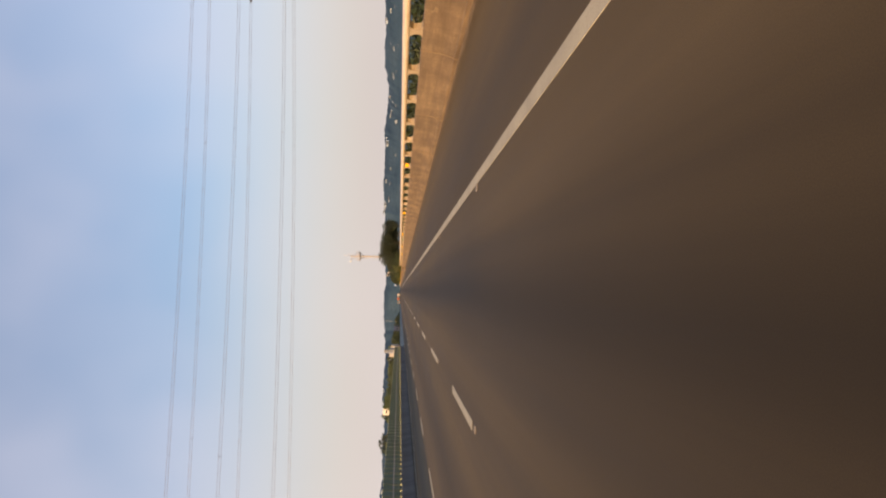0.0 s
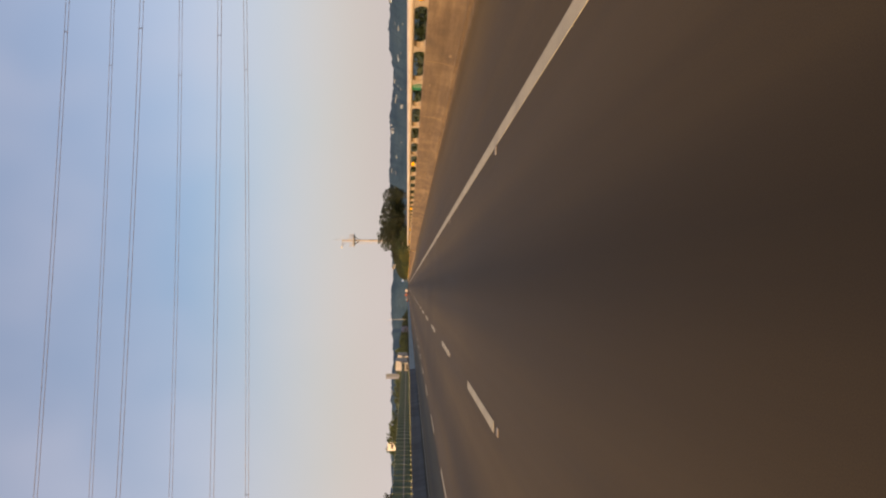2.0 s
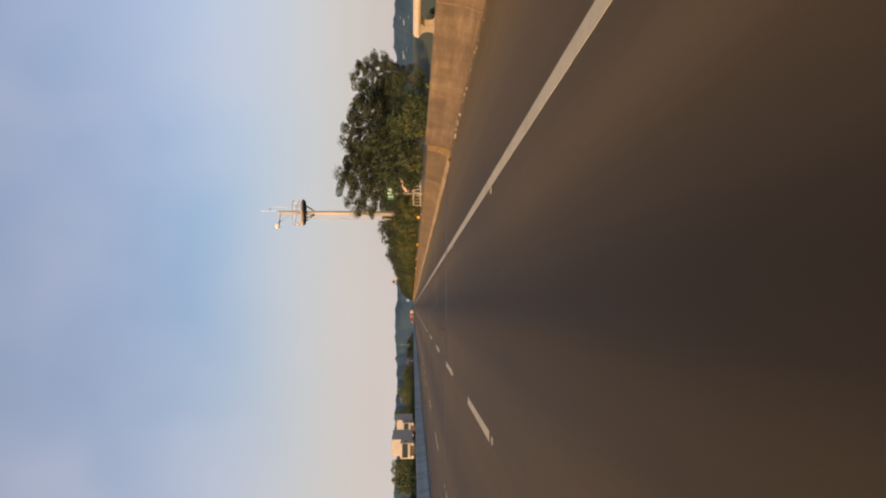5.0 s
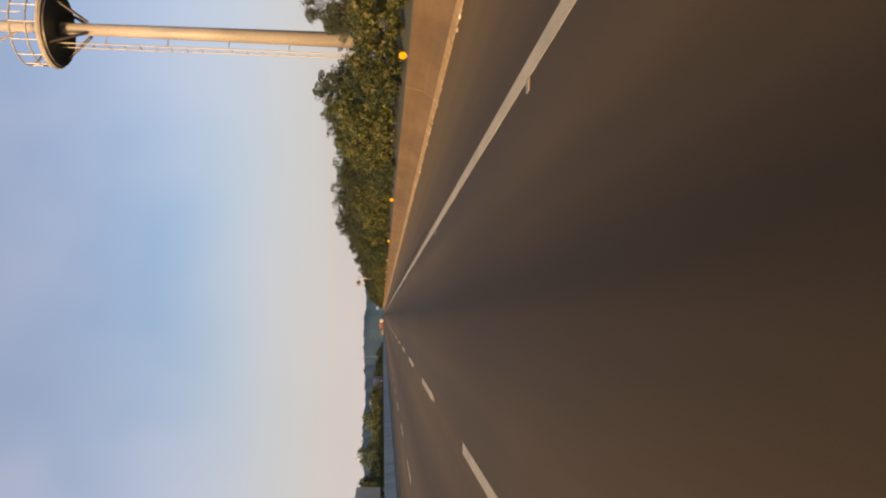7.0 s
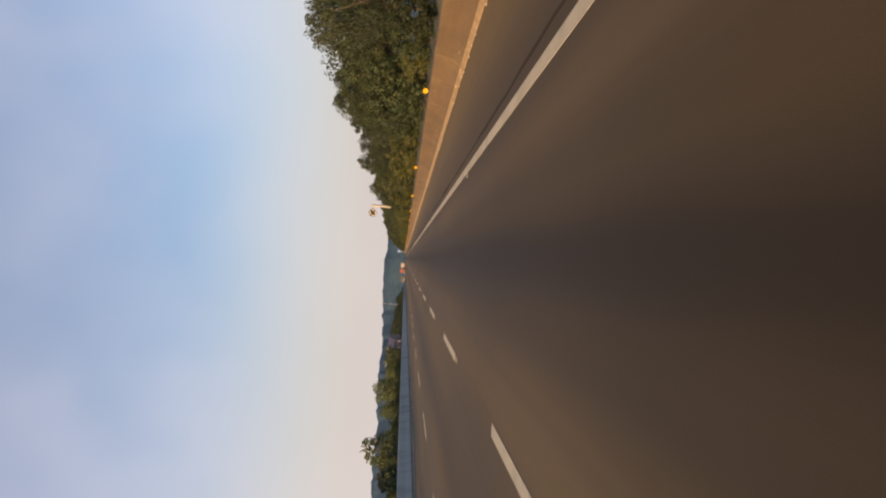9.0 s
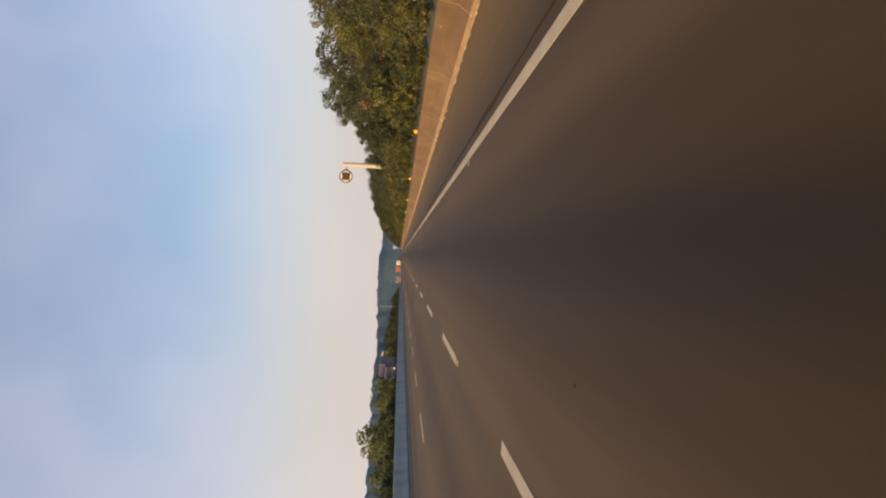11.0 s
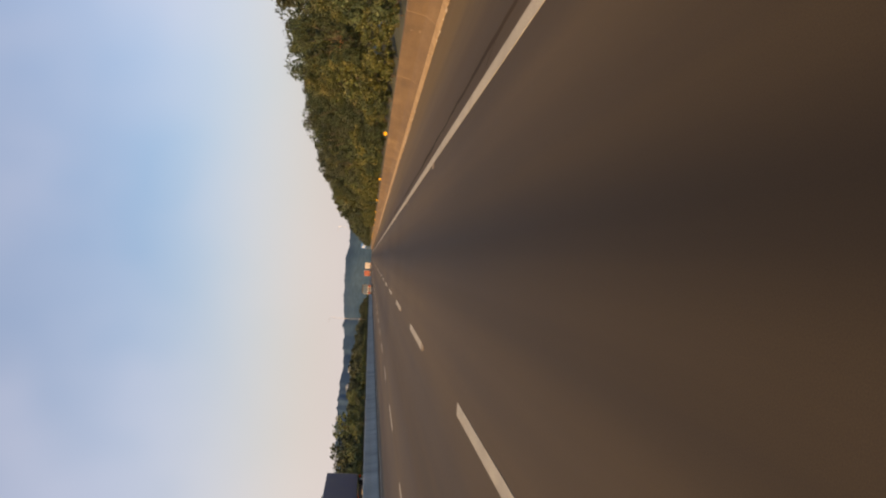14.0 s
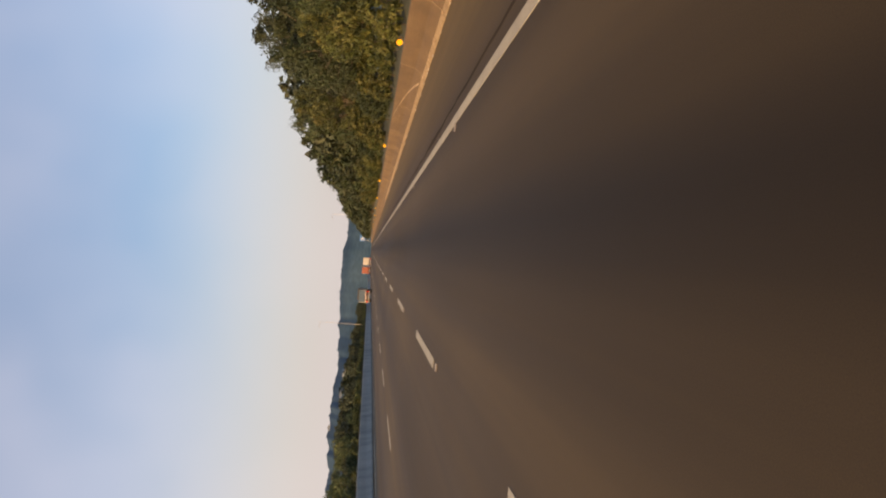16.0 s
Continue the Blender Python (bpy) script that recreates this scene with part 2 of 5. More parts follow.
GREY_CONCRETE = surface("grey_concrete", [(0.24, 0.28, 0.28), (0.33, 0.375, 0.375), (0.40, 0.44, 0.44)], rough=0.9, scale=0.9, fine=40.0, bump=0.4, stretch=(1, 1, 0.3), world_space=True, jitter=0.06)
WHITE_LINE = surface("worn_road_paint", [(0.262, 0.249, 0.186), (0.322, 0.305, 0.228), (0.362, 0.344, 0.257)], rough=0.8, scale=1.6, fine=70.0, bump=0.35, world_space=True)
STUD = surface("dusty_stud_plastic", [(0.13, 0.12, 0.11), (0.21, 0.20, 0.185)], rough=0.5, scale=20.0, fine=90.0, bump=0.2)
RAIL_PAINT = surface("cream_rail_paint", [(0.38, 0.34, 0.265), (0.47, 0.425, 0.34)], rough=0.45, scale=2.0, fine=40.0, bump=0.1, world_space=True)
STEEL = surface("galvanised_steel", [(0.26, 0.26, 0.255), (0.38, 0.38, 0.37)], rough=0.5, metal=0.3, scale=3.0, fine=50.0, bump=0.1)
POLE_PAINT = surface("pale_pole_paint", [(0.235, 0.23, 0.215), (0.33, 0.32, 0.30)], rough=0.5, scale=1.2, fine=30.0, bump=0.1, stretch=(1, 1, 0.3))
DARK_STEEL = surface("dark_steel", [(0.04, 0.04, 0.045), (0.09, 0.09, 0.09)], rough=0.5, metal=0.4, scale=3.0, fine=50.0, bump=0.1)
WIRE = surface("weathered_conductor", [(0.10, 0.10, 0.11), (0.16, 0.16, 0.17)], rough=0.6, metal=0.3, scale=2.0, fine=20.0, bump=0.0)
# dark woodland green with some distance haze mixed into the colour
SOIL = surface("haze_tinted_grassy_soil", [(0.022, 0.036, 0.030), (0.034, 0.050, 0.040), (0.048, 0.060, 0.045)], rough=1.0, scale=0.3, fine=8.0, bump=0.6, world_space=True)
# woodland green shifted to blue: the aerial haze is in the base colour
HILL = surface("haze_blue_wooded_hill", [(0.022, 0.049, 0.080), (0.031, 0.064, 0.100), (0.044, 0.080, 0.114)], rough=1.0, scale=0.03, fine=0.25, bump=0.5, world_space=True, gloss=0.1)
BARK = surface("rough_bark", [(0.035, 0.028, 0.021), (0.08, 0.066, 0.05)], rough=0.95, scale=6.0, fine=40.0, bump=0.8, stretch=(1, 1, 0.2))
LEAF = surface("tree_leaves", [(0.015, 0.028, 0.013), (0.029, 0.046, 0.021), (0.054, 0.068, 0.031)], rough=0.6, scale=0.8, fine=9.0, bump=0.0, jitter=0.34, island=0.4, gloss=0.3, through_light=0.25)
YELLOW_LEAF = surface("sunlit_shrub_leaves", [(0.027, 0.044, 0.014), (0.058, 0.072, 0.022), (0.118, 0.116, 0.038)], rough=0.5, scale=0.9, fine=9.0, bump=0.0, jitter=0.2, island=0.45, gloss=0.3, through_light=0.25)
DULL_LEAF = surface("grey_green_leaves", [(0.020, 0.031, 0.020), (0.037, 0.050, 0.032), (0.060, 0.072, 0.048)], rough=0.65, scale=0.8, fine=9.0, bump=0.0, jitter=0.15, island=0.4, gloss=0.2, through_light=0.2)
# leaf colour lightened to stand for distance haze on the far side
HAZE_PALED_LEAF = surface("haze_paled_leaves", [(0.046, 0.070, 0.034), (0.080, 0.107, 0.050), (0.125, 0.146, 0.070)], rough=0.65, scale=0.8, fine=9.0, bump=0.0, jitter=0.2, island=0.4, gloss=0.2, through_light=0.35)
RUSSET_LEAF = surface("russet_flowers", [(0.30, 0.12, 0.06), (0.42, 0.20, 0.10)], rough=0.7, scale=2.0, fine=9.0, bump=0.0, island=0.3, through_light=0.2)
FENCE_GREEN = surface("fence_green_paint", [(0.035, 0.085, 0.045), (0.055, 0.115, 0.06)], rough=0.6, scale=1.5, fine=30.0, bump=0.1, world_space=True)
POST_GREEN = surface("pale_green_paint", [(0.10, 0.135, 0.095), (0.15, 0.185, 0.135)], rough=0.6, scale=1.5, fine=30.0, bump=0.1, world_space=True)
SIGN_GREEN = surface("sign_green_sheeting", [(0.004, 0.095, 0.05), (0.012, 0.125, 0.068)], rough=0.4, scale=2.0, fine=20.0, bump=0.02)
SIGN_WHITE = surface("sign_white_sheeting", [(0.48, 0.48, 0.46), (0.58, 0.58, 0.56)], rough=0.4, scale=2.0, fine=20.0, bump=0.02)
SIGN_BLUE = surface("sign_blue_sheeting", [(0.03, 0.12, 0.36), (0.04, 0.15, 0.42)], rough=0.4, scale=2.0, fine=20.0, bump=0.02)
SIGN_BACK = surface("bare_sign_back", [(0.12, 0.15, 0.22), (0.17, 0.20, 0.27)], rough=0.5, metal=0.2, scale=2.0, fine=20.0, bump=0.05)
BOARD = surface("dull_grey_board", [(0.085, 0.105, 0.135), (0.115, 0.14, 0.175)], rough=0.6, scale=2.0, fine=20.0, bump=0.05)
AMBER = surface("amber_reflector", [(0.58, 0.33, 0.014), (0.74, 0.45, 0.02)], rough=0.25, scale=8.0, fine=90.0, bump=0.3, gloss=0.7)
BOX_PAINT = surface("faded_pink_white_paint", [(0.44, 0.31, 0.27), (0.55, 0.41, 0.37)], rough=0.5, scale=2.0, fine=20.0, bump=0.05)
BLACK_PLASTIC = surface("black_plastic", [(0.012, 0.012, 0.013), (0.03, 0.03, 0.03)], rough=0.5, scale=3.0, fine=40.0, bump=0.1)
RUBBER = surface("tyre_rubber", [(0.015, 0.015, 0.015), (0.03, 0.03, 0.03)], rough=0.9, scale=6.0, fine=60.0, bump=0.3)
NAVY_PAINT = surface("dull_navy_paint", [(0.020, 0.030, 0.085), (0.032, 0.046, 0.12)], rough=0.5, scale=1.0, fine=15.0, bump=0.03)
RED_PAINT = surface("red_truck_paint", [(0.17, 0.06, 0.035), (0.25, 0.08, 0.05)], rough=0.4, scale=1.5, fine=20.0, bump=0.02)
WHITE_PAINT = surface("dusty_white_paint", [(0.25, 0.25, 0.245), (0.35, 0.35, 0.345)], rough=0.45, scale=1.0, fine=15.0, bump=0.03)
BLUE_TARP = surface("blue_tarpaulin", [(0.03, 0.06, 0.10), (0.05, 0.085, 0.13)], rough=0.7, scale=2.0, fine=12.0, bump=0.3)
LAMP_RED = surface("red_lamp_glass", [(0.5, 0.02, 0.01), (0.6, 0.04, 0.02)], rough=0.2, scale=8.0, fine=60.0, bump=0.1, gloss=0.7)
DARK_GLASS = surface("dark_glass", [(0.02, 0.03, 0.035), (0.03, 0.04, 0.045)], rough=0.1, scale=1.0, fine=5.0, bump=0.0, gloss=0.8)
VERGE_DIRT = surface("trodden_road_dirt", [(0.085, 0.060, 0.032), (0.15, 0.110, 0.062)], rough=1.0, scale=3.0, fine=40.0, bump=0.5, world_space=True)
SAND = surface("sandy_dirt", [(0.17, 0.122, 0.062), (0.27, 0.205, 0.115)], rough=1.0, scale=3.0, fine=40.0, bump=0.5, world_space=True)
PALE_STONE = surface("pale_stones", [(0.16, 0.14, 0.11), (0.36, 0.33, 0.28)], rough=0.9, scale=3.0, fine=20.0, bump=0.3, island=0.3)
MORTAR = surface("pale_joint_mortar", [(0.115, 0.083, 0.048), (0.165, 0.125, 0.08)], rough=0.95, scale=6.0, fine=60.0, bump=0.4, world_space=True)
TAR = surface("tar_stain", [(0.014, 0.0115, 0.009), (0.026, 0.021, 0.016)], rough=0.95, scale=3.0, fine=40.0, bump=0.1, world_space=True, gloss=0.08)
SEAM = surface("old_seam_tar", [(0.028, 0.021, 0.0135), (0.046, 0.034, 0.021)], rough=0.95, scale=2.0, fine=40.0, bump=0.1, stretch=(1, 0.2, 1), world_space=True, gloss=0.1)
STAIN = surface("faded_oil_stain", [(0.037, 0.0268, 0.0140), (0.050, 0.0362, 0.0180)], rough=0.95, scale=3.0, fine=40.0, bump=0.1, world_space=True, gloss=0.1)
JOINT_STEEL = surface("expansion_joint_steel", [(0.10, 0.11, 0.12), (0.20, 0.21, 0.22)], rough=0.55, metal=0.5, scale=3.0, fine=30.0, bump=0.3, world_space=True)
COMB_STEEL = surface("comb_plate_steel", [(0.045, 0.058, 0.068), (0.085, 0.10, 0.112)], rough=0.6, metal=0.25, scale=3.0, fine=30.0, bump=0.3, world_space=True)
JOINT_BED = surface("joint_mortar_bed", [(0.056, 0.047, 0.037), (0.082, 0.070, 0.056)], rough=0.9, scale=2.0, fine=40.0, bump=0.2, world_space=True, gloss=0.12)
PALE_MORTAR = surface("pale_mortar", [(0.17, 0.13, 0.085), (0.33, 0.265, 0.185)], rough=0.95, scale=8.0, fine=60.0, bump=0.4, world_space=True)
# blue in both house colours stands for haze and offsets the warm sun
HOUSE_WALL = surface("haze_blue_plaster", [(0.17, 0.235, 0.33), (0.27, 0.35, 0.46)], rough=0.9, scale=0.3, fine=3.0, bump=0.1, jitter=0.3)
HOUSE_ROOF = surface("dull_roof", [(0.12, 0.15, 0.19), (0.19, 0.23, 0.28)], rough=0.9, scale=0.3, fine=3.0, bump=0.2, jitter=0.2)


# ---- mesh helpers ----
def part(name, bm, material, parent=None, label="", smooth=False):
    """Links a bmesh as one mesh object, under a parent if one is given."""
    data = bpy.data.meshes.new(name)
    bm.normal_update()
    bm.to_mesh(data)
    bm.free()
    if smooth:
        data.polygons.foreach_set("use_smooth", [True] * len(data.polygons))
    data.materials.append(material)
    ob = new(name, data)
    if parent:
        ob.parent = parent
    return tagged(ob, label)


def share(name, data, parent=None, place=(0, 0, 0), turn=0.0):
    """An object on mesh data that exists already."""
    ob = new(name, data)
    ob.matrix_basis = pose(*place, 0, 0, turn)
    if parent:
        ob.parent = parent
    return ob


def empty(name, place, label, category, group="", kind="", turn=0.0):
    ob = new(name)
    ob.matrix_basis = pose(*place, 0, 0, turn)
    return tagged(ob, label, category, group, kind)


def box(bm, x0, x1, y0, y1, z0, z1, bevel=0.0):
    made = bmesh.ops.create_cube(bm, size=1.0, matrix=Matrix.LocRotScale(((x0 + x1) / 2, (y0 + y1) / 2, (z0 + z1) / 2), None, (x1 - x0, y1 - y0, z1 - z0)))
    if bevel:
        edges = list({e for v in made["verts"] for e in v.link_edges})
        bmesh.ops.bevel(bm, geom=edges, offset=bevel, segments=2, affect="EDGES", profile=0.5)
    return bm


def tube(bm, a, b, r0, r1=None, sides=10):
    a, b = Vector(a), Vector(b)
    turn = (b - a).to_track_quat("Z", "Y").to_matrix().to_4x4()
    m = Matrix.Translation((a + b) / 2) @ turn
    bmesh.ops.create_cone(bm, cap_ends=True, segments=sides, radius1=r0, radius2=r0 if r1 is None else r1, depth=(b - a).length, matrix=m)
    return bm


def ring(bm, centre, radius, thick, axis="z", steps=24):
    """A torus of square-ish section round the axis."""
    rows = []
    for i in range(steps):
        a = 2 * math.pi * i / steps
        row = []
        for k in range(6):
            b = 2 * math.pi * k / 6
            r, off = radius + thick * math.cos(b), thick * math.sin(b)
            p = (r * math.cos(a), r * math.sin(a), off) if axis == "z" else (r * math.cos(a), off, r * math.sin(a))
            row.append(bm.verts.new(Vector(centre) + Vector(p)))
        rows.append(row)
    for i in range(steps):
        for k in range(6):
            bm.faces.new((rows[i][k], rows[i][(k + 1) % 6], rows[(i + 1) % steps][(k + 1) % 6], rows[(i + 1) % steps][k]))
    return bm


def extruded(bm, outline, y0, y1):
    """A closed outline of (x, z) points drawn out along y."""
    front = [bm.verts.new((x, y0, z)) for x, z in outline]
    rear = [bm.verts.new((x, y1, z)) for x, z in outline]
    n = len(outline)
    bm.faces.new(front)
    bm.faces.new(rear[::-1])
    for i in range(n):
        bm.faces.new((front[i], rear[i], rear[(i + 1) % n], front[(i + 1) % n]))
    bmesh.ops.recalc_face_normals(bm, faces=bm.faces)
    return bm


def smooth_step(a, b, v):
    v = min(1.0, max(0.0, (v - a) / (b - a)))
    return v * v * (3 - 2 * v)


# ---- ground, road and hills ----
ROAD_START, ROAD_END = -120.0, 1150.0
WALL_X, BANK_WALL_X, MEDIAN_X = 4.80, 4.56, -11.45
EDGE_LINE, LANE_LINE, FAR_LANE_LINE = 1.76, -1.94, -6.1


def land(x, y):
    """Height of the ground: low beside the viaduct, a planted bank beyond it."""
    bank = smooth_step(134, 148, y)
    if x > 5.3:
        low = -min(9.0, 1.0 + (x - 5.3) * 0.9)
        high = min(1.2, 0.35 + (x - 5.3) * 0.2) - 12.0 * smooth_step(24, 60, x)
        return low + (high - low) * bank
    if x < -26.2:
        low = -min(7.0, 1.0 + (-26.2 - x) * 0.6)
        high = min(1.2, -0.2 + (-26.2 - x) * 0.06) - 8.0 * smooth_step(50, 110, -x)
        return low + (high - low) * bank
    return -0.4


def build_ground():
    xs = [-4500, -2500, -1200, -600, -300, -150, -90, -60, -45, -36, -30, -27, -26.2, 5.3, 5.31, 6.2, 7.5, 9, 11, 14, 18, 24, 34, 50, 90, 160, 300, 600, 1200, 2500, 4500]
    ys = [-4500, -2000, -800, -300, -100, 0, 60, 110, 128, *range(134, 150, 2), 160, 180, 210, 250, 300, 350, 400, 450, 500, 560, 640, 760, 900, 1200, 2000, 4500]
    bm = bmesh.new()
    grid = [[bm.verts.new((x, y, land(x, y) + (0.12 * noise.noise((x * 0.4, y * 0.4, 0)) if abs(x) < 100 and (x > 5.4 or x < -26.3) else 0))) for x in xs] for y in ys]
    for j in range(len(ys) - 1):
        for i in range(len(xs) - 1):
            bm.faces.new((grid[j][i], grid[j][i + 1], grid[j + 1][i + 1], grid[j + 1][i]))
    tagged(part("ground", bm, SOIL, smooth=True), "dark green ground with a haze tint, falling away beside the viaduct", "ground", kind="structure")


HILL_CENTRE = Vector((0.0, 300.0))


def hill_height(angle, r):
    p = (math.cos(angle) * 3, math.sin(angle) * 3, 0)
    top = 21 + 9 * noise.noise(p) + 4 * noise.noise((p[0] * 4, p[1] * 4, 2)) + 1.6 * noise.noise((p[0] * 22, p[1] * 22, 4)) + 1.2 * noise.noise((p[0] * 60, p[1] * 60, 8))
    valley = 1.0
    if math.sin(angle) > 0:
        valley = smooth_step(14, 110, abs(r * math.cos(angle) + 11))
        valley += (1 - valley) * smooth_step(610, 690, r)
    return -9.5 + (top + 9.5) * smooth_step(470, 660, r) * valley - 6 * smooth_step(720, 900, r)


def build_hills():
    bm = bmesh.new()
    steps, radii = 2160, [465, 500, 530, 560, 590, 620, 645, 665, 690, 720, 900]
    rows = []
    for r in radii:
        row = []
        for i in range(steps):
            a = 2 * math.pi * i / steps
            z = hill_height(a, r) + (1.2 * noise.noise((math.cos(a) * 90, math.sin(a) * 90, r * 0.05)) + 0.9 * noise.noise((math.cos(a) * 260, math.sin(a) * 260, r)) if r > 640 else 0)
            row.append(bm.verts.new((HILL_CENTRE.x + r * math.cos(a), HILL_CENTRE.y + r * math.sin(a), z)))
        rows.append(row)
    for j in range(len(radii) - 1):
        for i in range(steps):
            k = (i + 1) % steps
            a = 2 * math.pi * (i + 0.5) / steps
            bm.faces.new((rows[j][i], rows[j][k], rows[j + 1][k], rows[j + 1][i]))
    tagged(part("backdrop", bm, HILL, smooth=True), "wooded hills along the horizon, haze painted in as blue-green", "hills", kind="structure")


def slab(name, x0, x1, y0, y1, z0, z1, material, label, category):
    return tagged(part(name, box(bmesh.new(), x0, x1, y0, y1, z0, z1), material), label, category, kind="structure")


build_ground()
build_hills()
slab("road", -26.1, 5.25, ROAD_START, 940.0, -0.3, 0.0, ASPHALT, "worn brown-grey asphalt motorway carriageway", "road")


def along(y):
    """The markings were set out anew past the viaduct, a little further on."""
    return y + 4.4 * min(1.0, max(0.0, (y - 150.0) / 20.0))


def road_paint():
    bm = box(bmesh.new(), EDGE_LINE - 0.08, EDGE_LINE + 0.08, ROAD_START, 900.0, 0.0, 0.004)
    tagged(part("road_edge_line", bm, WHITE_LINE), "worn solid white edge line on asphalt", "road marking", kind="structure")
    bm = box(bmesh.new(), -10.55, -10.40, ROAD_START, 900.0, 0.0, 0.004)
    tagged(part("road_edge_line", bm, WHITE_LINE), "worn solid white edge line beside the median wall", "road marking", kind="structure")
    bm = bmesh.new()
    box(bm, -0.075, 0.075, 0.0, 4.05, 0.0, 0.004)
    dash = part("lane_dash", bm, WHITE_LINE)
    dash.location = (LANE_LINE, -30.0, 0.0)
    tagged(dash, "worn white lane dash painted on asphalt", "road marking", "lane dashes", "structure")
    for i in range(1, 66):
        copy_thing(dash, pose(LANE_LINE, along(-30.0 + 10 * i), 0))
    for i in range(66):
        copy_thing(dash, pose(FAR_LANE_LINE, along(-29.6 + 10 * i), 0))


road_paint()


def road_studs():
    bm = bmesh.new()
    box(bm, -0.055, 0.055, -0.045, 0.045, 0.0, 0.018, 0.006)
    stud = tagged(part("road_stud", bm, STUD), "small white reflective road stud on asphalt", "road stud", "road studs")
    stud.location = (EDGE_LINE - 0.14, -20.3, 0)
    for i in range(1, 56):
        copy_thing(stud, pose(EDGE_LINE - 0.14, along(-20.3 + 10 * i), 0))
    for i in range(56):
        copy_thing(stud, pose(LANE_LINE + 0.02, along(-20.45 + 10 * i), 0))


road_studs()


def strip(bm, x0, x1, ys, wide, z, wobble, rng, step=0.35):
    """A thin flat band across the road whose edges waver a little."""
    last, x = None, x0
    while x <= x1:
        y = ys + wobble * noise.noise((x * 1.3, ys, 0))
        pair = (bm.verts.new((x, y - wide / 2 * rng.uniform(0.8, 1.15), z)), bm.verts.new((x, y + wide / 2 * rng.uniform(0.8, 1.15), z)))
        if last:
            bm.faces.new((last[0], pair[0], pair[1], last[1]))
        last = pair
        x += step
    return bm


def expansion_joint(y, width, teeth):
    """Two thin edge strips across the deck and, on the wide joints, a toothed gap between them."""
    rng = random.Random(int(y))
    root = empty("expansion_joint", (0, 0, 0), "narrow grey steel expansion joint across the viaduct deck", "expansion joint", kind="structure")
    for off in (-width / 2, width / 2):
        part("edge_strip", strip(bmesh.new(), -11.4, 4.7, y + off, 0.026, 0.0085, 0.006, rng), JOINT_STEEL, root)
    if width > 0.1:
        part("joint_bed", strip(bmesh.new(), -11.4, 4.7, y, width - 0.05, 0.0065, 0.0, rng), JOINT_BED, root)
    if teeth:
        part("comb_plate", strip(bmesh.new(), -11.4, 4.7, y, 0.25, 0.0095, 0.004, rng), COMB_STEEL, root, "worn blue-grey steel comb plate")
        bm = bmesh.new()
        x, last, k = -11.4, None, 0
        while x < 4.7:
            mid = y + (0.03 if k % 2 else -0.03) * rng.uniform(0.5, 1.2)
            pair = (bm.verts.new((x, mid - 0.014, 0.0135)), bm.verts.new((x, mid + 0.014, 0.0135)))
            if last:
                bm.faces.new((last[0], pair[0], pair[1], last[1]))
            last = pair
            x += 0.055
            k += 1
        part("toothed_gap", bm, TAR, root)


expansion_joint(35.75, 0.46, False)
expansion_joint(143.65, 0.66, True)
expansion_joint(153.45, 0.09, False)


def blotch(bm, rng, x, y, r, long, z=0.004):
    n = 9
    a = rng.uniform(0, 6.283)
    loop = []
    for k in range(n):
        q = r * rng.uniform(0.55, 1.15)
        loop.append(bm.verts.new((x + q * math.cos(6.283 * k / n), y + long * q * math.sin(6.283 * k / n + a * 0.05), z)))
    bm.faces.new(loop)


def tar_trail():
    rng = random.Random(4)
    bm = bmesh.new()
    y = 142.95
    while y < 149.8:
        x = -0.93 + 0.05 * math.sin(y * 1.3) + 0.05 * noise.noise((y * 3, 0, 0)) + rng.uniform(-0.025, 0.025)
        blotch(bm, rng, x, y, rng.uniform(0.015, 0.05), rng.uniform(1.6, 3.2))
        if rng.random() < 0.3:
            blotch(bm, rng, x + rng.uniform(-0.16, 0.16), y, rng.uniform(0.006, 0.015), 1.8)
        y += rng.uniform(0.06, 0.17)
    tagged(part("road_stain", bm, STAIN), "thin dark oily trail of stains on asphalt", "stain", kind="structure")
    bm = bmesh.new()
    for k in range(95):
        y = rng.uniform(0, 520)
        x = rng.choice((rng.uniform(-0.9, 1.5), rng.uniform(-5.5, -2.3), rng.uniform(2.2, 4.2)))
        for _ in range(rng.choice((1, 1, 2, 3))):
            blotch(bm, rng, x + rng.uniform(-0.12, 0.12), y + rng.uniform(-0.2, 0.2), rng.uniform(0.010, 0.032), rng.uniform(1.2, 2.2))
    tagged(part("road_spots", bm, TAR), "scattered small dark oil spots on asphalt", "stain", kind="structure")


tar_trail()


# ---- walls along the road ----
WALL_OUTLINE = [(0.0, 0.0), (0.0, 0.09), (0.03, 0.11), (0.10, 0.34), (0.155, 0.74), (0.175, 0.77), (0.37, 0.77), (0.39, 0.74), (0.41, 0.0)]


BANK_OUTLINE = [(0.0, 0.0), (0.0, 0.085), (0.015, 0.10), (0.155, 0.30), (0.235, 0.675), (0.255, 0.70), (0.43, 0.70), (0.45, 0.67), (0.46, 0.0)]


